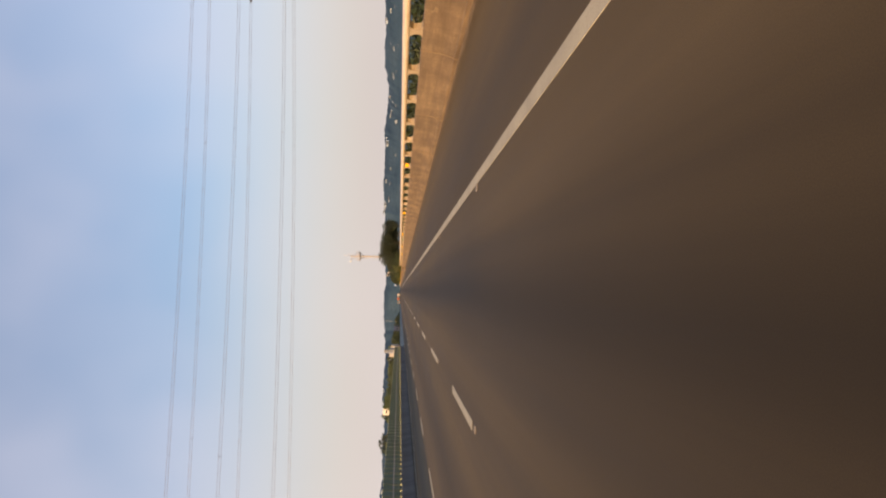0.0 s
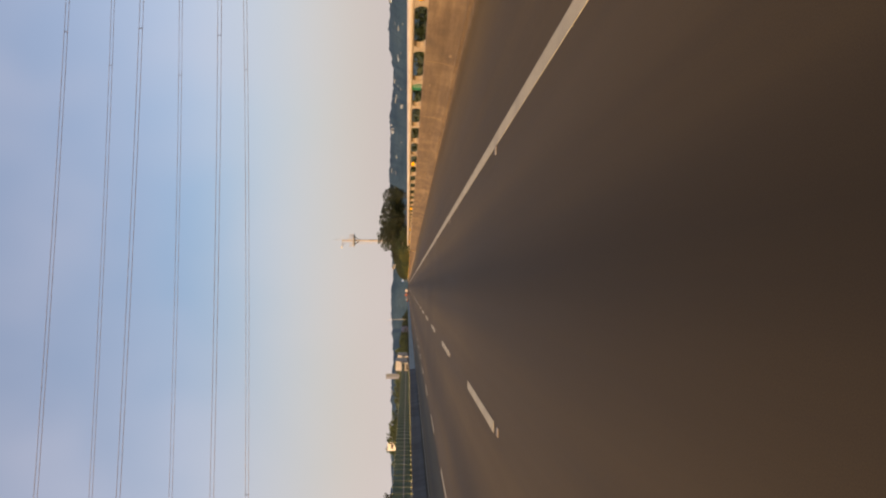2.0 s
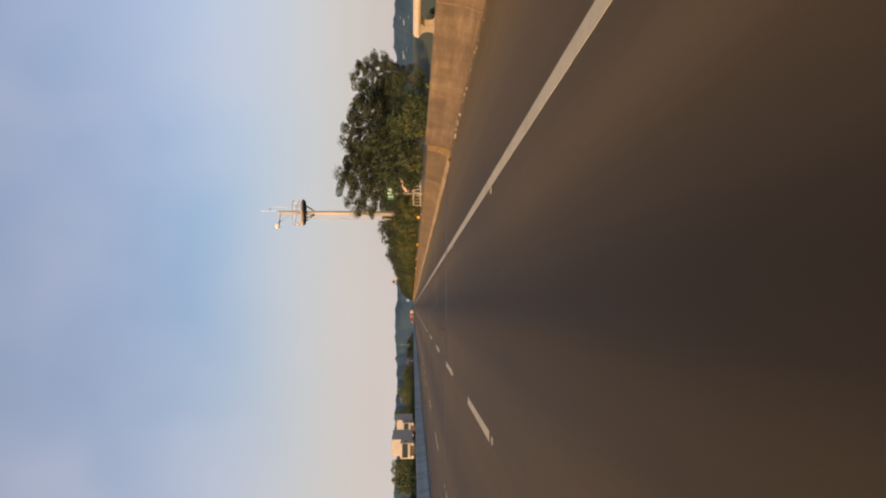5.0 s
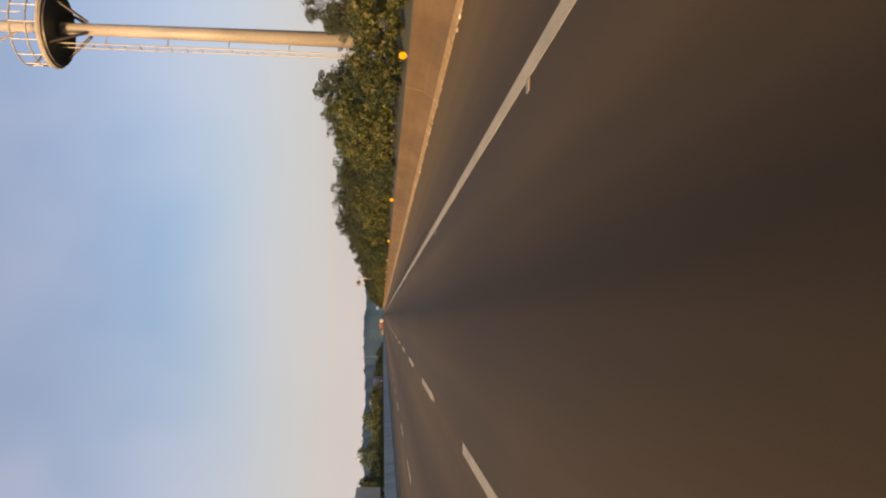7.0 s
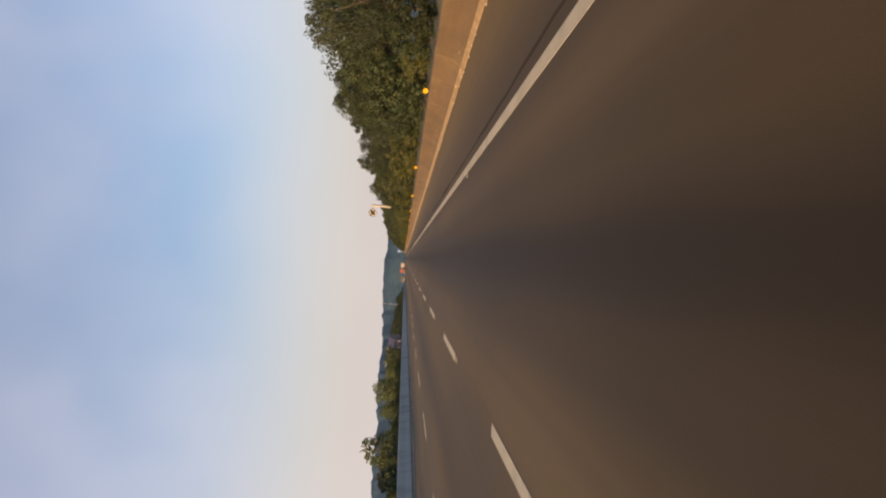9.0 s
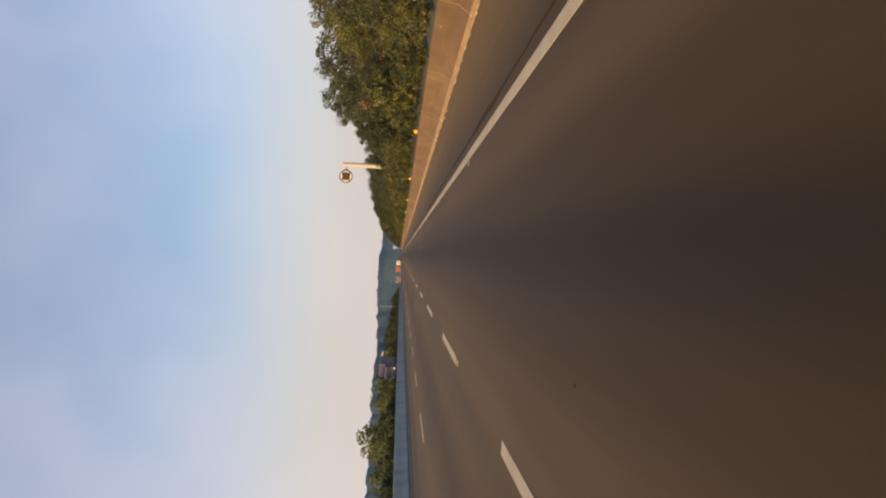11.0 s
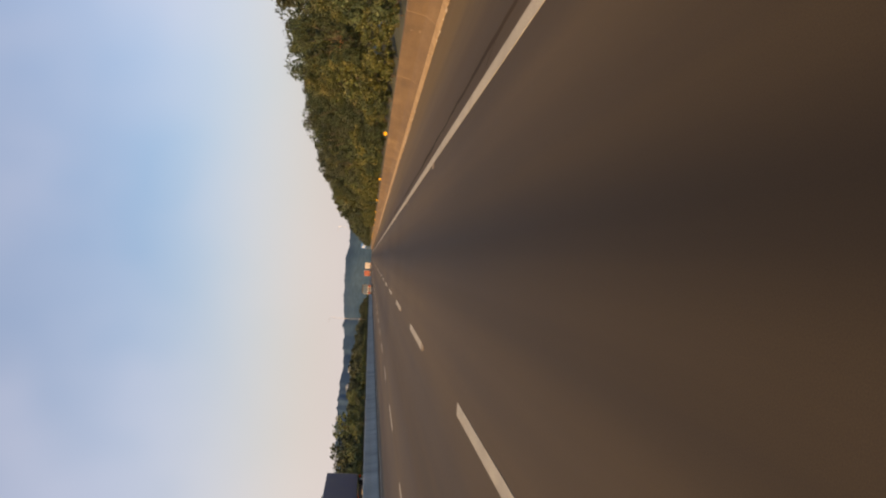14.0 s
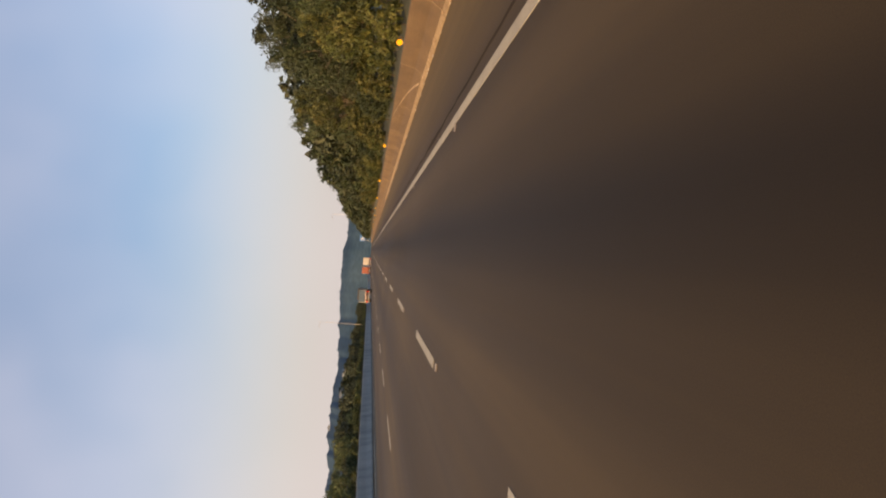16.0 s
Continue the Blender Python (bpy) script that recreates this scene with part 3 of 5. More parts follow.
def wall_line(name, x, mirrored, material, y_from, pieces, length, label, profile=WALL_OUTLINE):
    """A concrete safety wall of separate cast pieces with open joints."""
    outline = [(-a, z) for a, z in profile] if mirrored else profile
    root = empty(name, (x, y_from, 0), label, "wall", kind="structure")
    first = part("concrete_segment", extruded(bmesh.new(), outline, 0.008, length - 0.008), material, root)
    joint_outline = [(a - (0.006 if a < 0.3 else -0.004) * (-1 if mirrored else 1), z + (0.004 if z > 0.5 else 0)) for a, z in profile]
    joint_outline = [(-a, z) for a, z in joint_outline] if mirrored else joint_outline
    joint = part("joint_seal", extruded(bmesh.new(), joint_outline, -0.022, 0.022), MORTAR, root)
    for i in range(1, pieces):
        share("concrete_segment", first.data, root, (0, length * i, 0))
        share("joint_seal", joint.data, root, (0, length * i, 0))
    if y_from + pieces * length > 400:
        part("far_wall", extruded(bmesh.new(), outline, pieces * length, 900.0 - y_from), material, root)
    return root


wall_line("wall_right_viaduct", WALL_X, False, CONCRETE, -60.2, 38, 5.31, "stained sunlit concrete safety wall with joints")
wall_line("wall_right", BANK_WALL_X, False, BANK_CONCRETE, 141.58, 74, 5.31, "weathered sunlit concrete safety wall with pale joints", BANK_OUTLINE)
# the viaduct length of the median wall takes the darker concrete
wall_line("wall_median_viaduct", MEDIAN_X, True, DARK_CONCRETE, -60.0, 38, 5.3, "dark grey concrete median wall along the viaduct")
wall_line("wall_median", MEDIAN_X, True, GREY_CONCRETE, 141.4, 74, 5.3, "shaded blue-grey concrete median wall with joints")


def viaduct_rail():
    root = empty("viaduct_railing", (0, 0, 0), "cream steel tube railing on arched concrete posts", "railing", kind="structure")
    bm = bmesh.new()
    rows = []
    for k in range(22):
        y = -62.0 + (132.6 + 62.0) * k / 21
        rows.append([bm.verts.new((5.05 + 0.085 * math.cos(6.283 * n / 16), y, 1.085 + 0.072 * math.sin(6.283 * n / 16))) for n in range(16)])
    for a, c in zip(rows, rows[1:]):
        for n in range(16):
            bm.faces.new((a[n], c[n], c[(n + 1) % 16], a[(n + 1) % 16]))
    bmesh.ops.recalc_face_normals(bm, faces=bm.faces)
    part("rail", bm, RAIL_PAINT, root, "cream painted round rail", True)
    bm = bmesh.new()
    side = [(0.32, 0.767), (0.17, 0.80), (0.12, 0.87), (0.14, 0.95), (0.26, 1.02)]
    loop = [(y, z) for y, z in side] + [(-y, z) for y, z in side[::-1]]
    left = [bm.verts.new((4.985, y, z)) for y, z in loop]
    right = [bm.verts.new((5.115, y, z)) for y, z in loop]
    bm.faces.new(left)
    bm.faces.new(right[::-1])
    for i in range(len(loop)):
        bm.faces.new((left[i], right[i], right[(i + 1) % len(loop)], left[(i + 1) % len(loop)]))
    bmesh.ops.recalc_face_normals(bm, faces=bm.faces)
    post = part("post", bm, PALE_CONCRETE, root)
    post.location = (0, -61.03, 0)
    for i in range(1, 77):
        share("post", post.data, root, (0, -61.03 + 2.543 * i, 0))


viaduct_rail()


def median_fence():
    """Anti-glare fence on the median wall: slim pale posts close together, green louvre panels between them, one rail."""
    root = empty("median_fence", (MEDIAN_X - 0.34, 0, 0), "green anti-glare fence panels on the median wall", "fence", kind="structure")
    bm = bmesh.new()
    box(bm, 0.03, 0.075, -60.0, 141.0, 1.24, 1.31)
    part("rail", bm, STEEL, root, "grey steel rail")
    step, panel, post = 1.33, None, None
    for i in range(151):
        y = -59.0 + step * i
        if post is None:
            post = part("post", box(bmesh.new(), -0.06, 0.06, -0.045, 0.045, 0.77, 1.93, 0.01), POST_GREEN, root)
            post.location = (0, y, 0)
            bm = bmesh.new()
            for k in range(9):
                z = 0.90 + 0.112 * k
                box(bm, -0.02, 0.02, 0.05, step - 0.05, z, z + 0.094)
            panel = part("panel", bm, FENCE_GREEN, root)
            panel.location = (0, y, 0)
        else:
            share("post", post.data, root, (0, y, 0))
            if i < 150:
                share("panel", panel.data, root, (0, y, 0))


median_fence()


def shoulder_details():
    rng = random.Random(8)
    bm = bmesh.new()
    y, last = 184.0, None
    while y < 620:
        x = 2.055 + 0.03 * math.sin(y * 0.13) + 0.03 * noise.noise((y * 0.7, 3, 0)) + rng.uniform(-0.012, 0.012)
        w = min(0.3, (y - 184.0) * 0.05) / 0.3 * (0.018 + 0.05 * max(0.0, noise.noise((y * 0.25, 9, 0)) + 0.25))
        pair = (bm.verts.new((x - w, y, 0.004)), bm.verts.new((x + w, y, 0.004)))
        if last:
            bm.faces.new((last[0], last[1], pair[1], pair[0]))
        if rng.random() < 0.06:
            side, run = rng.choice((-1, 1)), rng.uniform(0.3, 1.1)
            tip = bm.verts.new((x + side * rng.uniform(0.1, 0.35), y + run, 0.0042))
            a, c = bm.verts.new((x - 0.012, y, 0.0042)), bm.verts.new((x + 0.012, y + 0.02, 0.0042))
            bm.faces.new((a, c, tip))
        last = pair
        y += rng.uniform(0.3, 0.7)
    tagged(part("road_seam", bm, SEAM), "dark tarred seam along the hard shoulder", "road seam", kind="structure")
    bm = bmesh.new()
    y, last = -60.0, None
    while y < 141.6:
        w = 0.17 + 0.09 * noise.noise((y * 0.35, 1, 0)) + 0.09 * noise.noise((y * 2.1, 5, 0))
        row = [bm.verts.new((WALL_X - max(0.02, w), y, 0.004)), bm.verts.new((WALL_X - 0.035, y, 0.009 + 0.003 * noise.noise((y * 1.7, 2, 0)))), bm.verts.new((WALL_X - 0.001, y, 0.014))]
        if last:
            for k in range(2):
                bm.faces.new((last[k], last[k + 1], row[k + 1], row[k]))
        last = row
        y += 0.3
    tagged(part("verge", bm, VERGE_DIRT), "pale sandy dirt gathered along the wall foot", "dirt", kind="structure")
    # pale gutter kerb in short pieces with a mortar lump at each joint
    kerb = empty("gutter_kerb", (BANK_WALL_X, 141.58, 0), "pale sandy concrete kerb pieces along the wall foot", "kerb", kind="structure")
    lumps = []
    for k in range(4):
        bm = bmesh.new()
        bmesh.ops.create_icosphere(bm, subdivisions=2, radius=0.05, matrix=Matrix.Diagonal((1.15, 0.8 + 0.3 * (k % 3), 0.6, 1)))
        for v in bm.verts:
            v.co *= 1 + 0.35 * noise.noise(v.co * 18 + Vector((k * 7, 0, 0)))
        lumps.append(part("mortar_lump", bm, PALE_MORTAR, kerb))
        lumps[-1].location = (-0.05, 1.77 * k, 0.075)
    stones = []
    for k in range(3):
        bm = bmesh.new()
        rows = []
        for n in range(7):
            y = 0.01 + 1.75 * n / 6
            w = -0.14 + 0.02 * noise.noise((y * 2, k * 5, 0))
            rows.append([bm.verts.new((w, y, 0.0)), bm.verts.new((w + 0.01, y, 0.022 + 0.006 * noise.noise((y * 3, k, 4)))), bm.verts.new((-0.05, y, 0.062 + 0.008 * noise.noise((y * 3, k, 7)))), bm.verts.new((-0.003, y, 0.082))])
        for a, c in zip(rows, rows[1:]):
            for n in range(3):
                bm.faces.new((a[n], c[n], c[n + 1], a[n + 1]))
        bmesh.ops.recalc_face_normals(bm, faces=bm.faces)
        stones.append(part("kerb_stone", bm, SAND, kerb))
        stones[-1].location = (0, 1.77 * k, 0)
    for k in range(3, 186):
        share("kerb_stone", stones[rng.randrange(3)].data, kerb, (0, 1.77 * k, 0))
        if k > 3 and rng.random() < 0.75:
            lump = share("mortar_lump", lumps[rng.randrange(4)].data, kerb, (-0.05 + rng.uniform(-0.03, 0.02), 1.77 * k + rng.uniform(-0.2, 0.2), 0.07), rng.uniform(-40, 40))
            lump.scale = (rng.uniform(0.5, 1.1), rng.uniform(0.5, 1.5), rng.uniform(0.5, 1.0))
    # a pale filled crack that runs up the wall face from its foot
    bm = bmesh.new()
    last = None
    for k in range(11):
        z = 0.11 + 0.565 * k / 10
        face = float(np.interp(z, [0.10, 0.30, 0.675], [0.015, 0.155, 0.235]))
        y = 424.2 + 6.2 * (k / 10) ** 1.25 + rng.uniform(-0.06, 0.06)
        wide = 0.05 if k < 7 else 0.03
        pair = (bm.verts.new((BANK_WALL_X + face - 0.005, y - wide * 3, z)), bm.verts.new((BANK_WALL_X + face - 0.005, y + wide * 3, z)))
        if last:
            bm.faces.new((last[0], last[1], pair[1], pair[0]))
        last = pair
    tagged(part("wall_crack", bm, PALE_MORTAR), "pale filled crack running up the concrete wall", "wall crack", kind="structure")
    # small pale mortar repairs and scuffs on the wall faces
    bm = bmesh.new()
    for k in range(120):
        bank = k % 2
        y0, z0, size = rng.uniform(142, 500) if bank else rng.uniform(-20, 140), rng.uniform(0.16, 0.70), rng.uniform(0.012, 0.045)
        long = rng.uniform(1.5, 6.0)
        loop = []
        for n in range(10):
            a = 6.283 * n / 10
            q = size * rng.uniform(0.6, 1.2)
            z = min(0.66, max(0.12, z0 + q * math.sin(a)))
            face = BANK_WALL_X - WALL_X + float(np.interp(z, [0.10, 0.30, 0.675], [0.015, 0.155, 0.235])) if bank else float(np.interp(z, [0.11, 0.34, 0.74], [0.03, 0.10, 0.155]))
            loop.append(bm.verts.new((WALL_X + face - 0.004, y0 + long * q * math.cos(a), z)))
        bm.faces.new(loop[::-1])
    tagged(part("wall_patches", bm, MORTAR), "small pale mortar patches scattered on the concrete wall", "wall patch", kind="stuff")
    bm = bmesh.new()
    for k in range(900):
        y = rng.uniform(130, 520)
        x = (BANK_WALL_X if y > 141.6 else WALL_X) - abs(rng.gauss(0.02, 0.05)) - 0.15
        r = rng.choice((0.01, 0.012, 0.016, 0.022, 0.035))
        bmesh.ops.create_icosphere(bm, subdivisions=1, radius=r, matrix=pose(x, y, 0.01, 0, 0, rng.uniform(0, 90)) @ Matrix.Diagonal((1, 1.6, 0.7, 1)))
    tagged(part("litter_stones", bm, PALE_STONE), "small pale stones and litter along the wall foot", "stones", kind="stuff")


shoulder_details()


# ---- roadside posts, signs and masts ----
def delineators():
    root = empty("delineator", (4.98 + 0.06, 18.0 - 60, 0.83), "amber round reflector on a short steel stem on the wall", "reflector", "wall reflectors")
    part("stem", tube(bmesh.new(), (0, 0, 0), (0, 0, 0.07), 0.012), STEEL, root)
    bm = tube(bmesh.new(), (0, -0.012, 0.15), (0, 0.012, 0.15), 0.088, sides=20)
    part("reflector", bm, AMBER, root, "amber round lens")
    part("rim", ring(bmesh.new(), (0, 0, 0.15), 0.09, 0.008, "y", 20), DARK_STEEL, root)
    root.matrix_basis = pose(5.04, -0.2, 0.77)
    for i in range(1, 8):
        copy_thing(root, pose(5.04, 17.8 * i - 0.2, 0.77))
    # on the bank they stand on longer stems in the soil just behind the wall
    root = empty("delineator", (5.62, 165.4, land(5.62, 165.4)), "amber round reflector on a steel stem behind the wall", "reflector", "bank reflectors")
    g = land(5.62, 165.4)
    part("stem", tube(bmesh.new(), (0, 0, -0.2), (0, 0, 0.75 - g), 0.014), STEEL, root)
    part("reflector", tube(bmesh.new(), (0, -0.012, 0.83 - g), (0, 0.012, 0.83 - g), 0.086, sides=20), AMBER, root, "amber round lens")
    part("rim", ring(bmesh.new(), (0, 0, 0.83 - g), 0.088, 0.009, "y", 20), DARK_STEEL, root)
    for i in range(1, 23):
        copy_thing(root, pose(5.46, 164.0 + 19.95 * i, g - 0.06))


delineators()


def lettering(name, text, size, material, parent, place, label=""):
    """Writing as a thin mesh that faces the oncoming camera."""
    curve = bpy.data.curves.new(name, "FONT")
    curve.body, curve.size, curve.extrude = text, size, 0.003
    curve.align_x, curve.align_y = "CENTER", "CENTER"
    source = bpy.data.objects.new(name, curve)
    scene.collection.objects.link(source)
    data = bpy.data.meshes.new_from_object(source.evaluated_get(bpy.context.evaluated_depsgraph_get()))
    bpy.data.objects.remove(source)
    data.materials.clear()
    data.materials.append(material)
    ob = new(name, data)
    ob.matrix_basis = pose(*place, 90, 0, 0)
    ob.parent = parent
    return tagged(ob, label)


def distance_sign():
    root = empty("distance_sign", (6.61, 162.0, land(6.61, 162)), "green kilometre sign with white numerals on a post", "road sign")
    g = land(6.61, 162)
    part("post", tube(bmesh.new(), (0, 0, 0), (0, 0, 2.72 - g), 0.035), POLE_PAINT, root)
    part("plate", box(bmesh.new(), -0.37, 0.40, -0.06, -0.04, 2.27 - g, 2.69 - g, 0.004), SIGN_GREEN, root, "green plate")
    lettering("numerals", "156", 0.42, SIGN_WHITE, root, (0.015, -0.066, 2.48 - g), "white numerals")


def emergency_phone():
    g = land(7.15, 162.0)
    root = empty("emergency_phone", (7.15, 162.2, g), "faded pink-white roadside telephone box on a post", "telephone box")
    part("body", box(bmesh.new(), -0.38, 0.38, -0.2, 0.2, 1.08 - g, 1.95 - g, 0.03), BOX_PAINT, root)
    part("hood", box(bmesh.new(), -0.42, 0.42, -0.26, 0.22, 1.95 - g, 1.99 - g, 0.012), BOX_PAINT, root)
    part("post", tube(bmesh.new(), (0, 0, 0), (0, 0, 1.09 - g), 0.06), STEEL, root)
    part("disc", tube(bmesh.new(), (0.05, -0.215, 1.62 - g), (0.05, -0.20, 1.62 - g), 0.16, sides=20), BLACK_PLASTIC, root, "dark round panel")
    bm = bmesh.new()
    for k in range(3):
        box(bm, -0.2, 0.2 - 0.08 * k, -0.212, -0.201, 1.32 - 0.07 * k - g, 1.35 - 0.07 * k - g)
    part("writing", bm, BLACK_PLASTIC, root, "dark bars of unreadable writing")
    g = land(6.9, 161.6)
    fence = empty("service_fence", (0, 161.5, 0), "pale steel picket railing round the telephone box", "railing")
    part("top_rail", tube(bmesh.new(), (5.85, 0, 1.15), (8.1, 0, 1.15), 0.022, sides=8), RAIL_PAINT, fence)
    part("bottom_rail", tube(bmesh.new(), (5.85, 0, 0.72), (8.1, 0, 0.72), 0.018, sides=8), RAIL_PAINT, fence)
    for k in range(13):
        x = 5.85 + 2.25 * k / 12
        part("picket", tube(bmesh.new(), (x, 0, land(x, 161.5) if k % 4 == 0 else 0.70), (x, 0, 1.15), 0.015, sides=8), RAIL_PAINT, fence)


def wall_plate():
    root = empty("wall_plate", (5.0, 158.9, 0.62), "small white notice plate fixed on the concrete wall", "sign")
    part("plate", box(bmesh.new(), -0.015, 0.0, -0.17, 0.17, -0.12, 0.12, 0.004), SIGN_WHITE, root)
    bm = bmesh.new()
    for k in range(2):
        box(bm, -0.019, -0.0152, -0.12, 0.12, 0.02 - 0.08 * k, 0.05 - 0.08 * k)
    part("writing", bm, BLACK_PLASTIC, root, "dark bars of unreadable writing")


def kilometre_tab(y):
    root = empty("distance_tab", (5.02, y, 0.77), "small green marker plate standing on the wall", "road sign", "marker plates")
    part("plate", box(bmesh.new(), -0.09, 0.09, -0.008, 0.008, 0.03, 0.26, 0.004), SIGN_GREEN, root)
    part("foot", box(bmesh.new(), -0.03, 0.03, -0.02, 0.02, 0.0, 0.04, 0.004), STEEL, root)
    bm = bmesh.new()
    for k in range(3):
        box(bm, -0.03, 0.03, -0.012, -0.0085, 0.075 + 0.06 * k, 0.090 + 0.06 * k)
    part("writing", bm, SIGN_WHITE, root, "white bars of unreadable writing")


distance_sign()
emergency_phone()
wall_plate()
kilometre_tab(59.0)
kilometre_tab(358.6)


def camera_tower():
    x, y, g, size = 9.45, 193.5, 0.92, 1.29
    root = empty("camera_tower", (x, y, land(x, y)), "tall pale steel mast with railed platform and ladder", "mast")
    root.scale = (size, size, size)
    part("shaft", tube(bmesh.new(), (0, 0, 0), (0, 0, 11.6 - g), 0.215, 0.135, 20), POLE_PAINT, root, "pale round steel shaft", True)
    part("base_flange", tube(bmesh.new(), (0, 0, 0), (0, 0, 0.06), 0.42, sides=20), STEEL, root)
    z = 9.5 - g
    part("platform", tube(bmesh.new(), (0, 0, z), (0, 0, z + 0.10), 0.98, sides=28), DARK_STEEL, root, "dark round deck")
    bm = bmesh.new()
    ring(bm, (0, 0, z + 0.13), 1.0, 0.07)
    part("kick_plate", bm, POLE_PAINT, root)
    for height in (0.45, 0.85):
        part("guard_rail", ring(bmesh.new(), (0, 0, z + height), 0.98, 0.022), STEEL, root)
    for k in range(14):
        a = 6.283 * k / 14
        part("baluster", tube(bmesh.new(), (0.98 * math.cos(a), 0.98 * math.sin(a), z + 0.1), (0.98 * math.cos(a), 0.98 * math.sin(a), z + 0.85), 0.016, sides=6), STEEL, root)
    for k in range(4):
        a = 0.785 + 1.571 * k
        part("bracket", tube(bmesh.new(), (0.2 * math.cos(a), 0.2 * math.sin(a), z - 0.75), (0.85 * math.cos(a), 0.85 * math.sin(a), z), 0.04, sides=6), DARK_STEEL, root)
    ladder = part("ladder", tube(bmesh.new(), (-0.45, -0.16, 0.3), (-0.45, -0.16, z), 0.018, sides=6), POLE_PAINT, root, "steel ladder")
    part("stile", tube(bmesh.new(), (-0.45, 0.16, 0.3), (-0.45, 0.16, z), 0.018, sides=6), POLE_PAINT, ladder)
    k = 0.5
    while k < z - 0.1:
        part("rung", tube(bmesh.new(), (-0.45, -0.16, k), (-0.45, 0.16, k), 0.014, sides=6), STEEL, ladder)
        k += 0.4
    k = 1.0
    while k < z - 0.4:
        part("stay", tube(bmesh.new(), (-0.45, 0, k), (-0.15, 0, k), 0.014, sides=6), STEEL, ladder)
        k += 1.6
    part("antenna", tube(bmesh.new(), (0.12, 0, 11.5 - g), (0.12, 0, 13.0 - g), 0.02, sides=6), STEEL, root)
    part("antenna", tube(bmesh.new(), (0.45, 0.1, 10.6 - g), (0.45, 0.1, 12.5 - g), 0.015, sides=6), STEEL, root)
    arm = part("arm", tube(bmesh.new(), (0, 0, 11.4 - g), (-1.05, -0.25, 11.5 - g), 0.05, sides=8), POLE_PAINT, root)
    part("brace", tube(bmesh.new(), (-0.15, 0, 10.6 - g), (-0.75, -0.18, 11.4 - g), 0.03, sides=6), POLE_PAINT, root)
    part("camera_housing", box(bmesh.new(), -1.28, -0.98, -0.55, -0.05, 11.45 - g, 11.72 - g, 0.03), SIGN_WHITE, arm, "white camera housing")
    part("wind_cup", tube(bmesh.new(), (0.12, 0, 12.25 - g), (0.42, 0, 12.25 - g), 0.02, sides=6), DARK_STEEL, root)


camera_tower()


def round_sign_mast():
    x, y = 8.57, 343.2
    g = land(x, y)
    root = empty("round_sign_mast", (x, y, g), "pale steel mast carrying a round framed roadside panel", "mast")
    part("shaft", tube(bmesh.new(), (0, 0, 0), (0, 0, 7.25 - g), 0.25, 0.20, 18), POLE_PAINT, root, "pale round steel shaft", True)
    part("cap", tube(bmesh.new(), (0, 0, 7.25 - g), (0, 0, 7.30 - g), 0.22, sides=18), STEEL, root)
    part("collar", ring(bmesh.new(), (0, 0, 3.4 - g), 0.235, 0.02), STEEL, root)
    z = 6.95 - g
    part("bracket", tube(bmesh.new(), (0, 0, z), (-0.6, 0, z), 0.05, sides=8), STEEL, root)
    part("clamp", box(bmesh.new(), -0.62, -0.5, -0.14, 0.1, z - 0.2, z + 0.2, 0.01), DARK_STEEL, root)
    panel = part("panel", tube(bmesh.new(), (-1.2, -0.02, z), (-1.2, 0.05, z), 0.60, sides=36), SIGN_WHITE, root, "pale round backing panel")
    part("rim", ring(bmesh.new(), (-1.2, -0.02, z), 0.60, 0.055, "y", 36), DARK_STEEL, panel, "dark round rim")
    part("module", box(bmesh.new(), -1.58, -0.82, -0.10, -0.021, z - 0.38, z + 0.38, 0.015), BLACK_PLASTIC, panel, "dark square display module")


round_sign_mast()


def median_signs():
    root = empty("median_sign", (-13.0, 145.0, 0), "tall pale board on a post behind the median wall", "road sign")
    part("post", tube(bmesh.new(), (0, 0.06, 0), (0, 0.06, 4.0), 0.06), STEEL, root)
    part("board", box(bmesh.new(), -0.36, 0.36, -0.03, 0.03, 2.25, 4.1, 0.01), BOARD, root)
    part("frame", box(bmesh.new(), -0.42, -0.10, -0.045, -0.031, 2.25, 4.1, 0.004), SIGN_BACK, root)
    g = land(-35.2, 201.4)
    root = empty("roadside_sign", (-35.2, 201.4, g), "white square notice board on two posts", "road sign")
    for x in (-0.6, 0.6):
        part("post", tube(bmesh.new(), (x, 0.05, 0), (x, 0.05, 5.0 - g), 0.06), STEEL, root)
    part("board", box(bmesh.new(), -0.95, 0.95, -0.03, 0.03, 3.3 - g, 5.25 - g, 0.01), SIGN_WHITE, root)
    bm = bmesh.new()
    box(bm, -0.5, 0.5, -0.036, -0.0305, 4.0 - g, 4.5 - g)
    part("panel", bm, BLACK_PLASTIC, root, "dark bar of unreadable writing")
    g = land(6.4, 850)
    root = empty("guide_sign", (6.4, 850.0, g), "blue guide sign with white bars on two posts", "road sign")
    root.scale = (1.2, 1.2, 1.2)
    for x in (-1.0, 1.0):
        part("post", tube(bmesh.new(), (x, 0.06, 0), (x, 0.06, 6.2 - g), 0.07), STEEL, root)
    part("board", box(bmesh.new(), -1.5, 1.5, -0.03, 0.03, 3.9 - g, 6.4 - g, 0.02), SIGN_BLUE, root)
    bm = bmesh.new()
    for k in range(3):
        box(bm, -1.1, 0.9 - 0.4 * k, -0.04, -0.031, 4.3 + 0.65 * k - g, 4.55 + 0.65 * k - g)
    part("writing", bm, SIGN_WHITE, root, "white bars of unreadable writing")


median_signs()


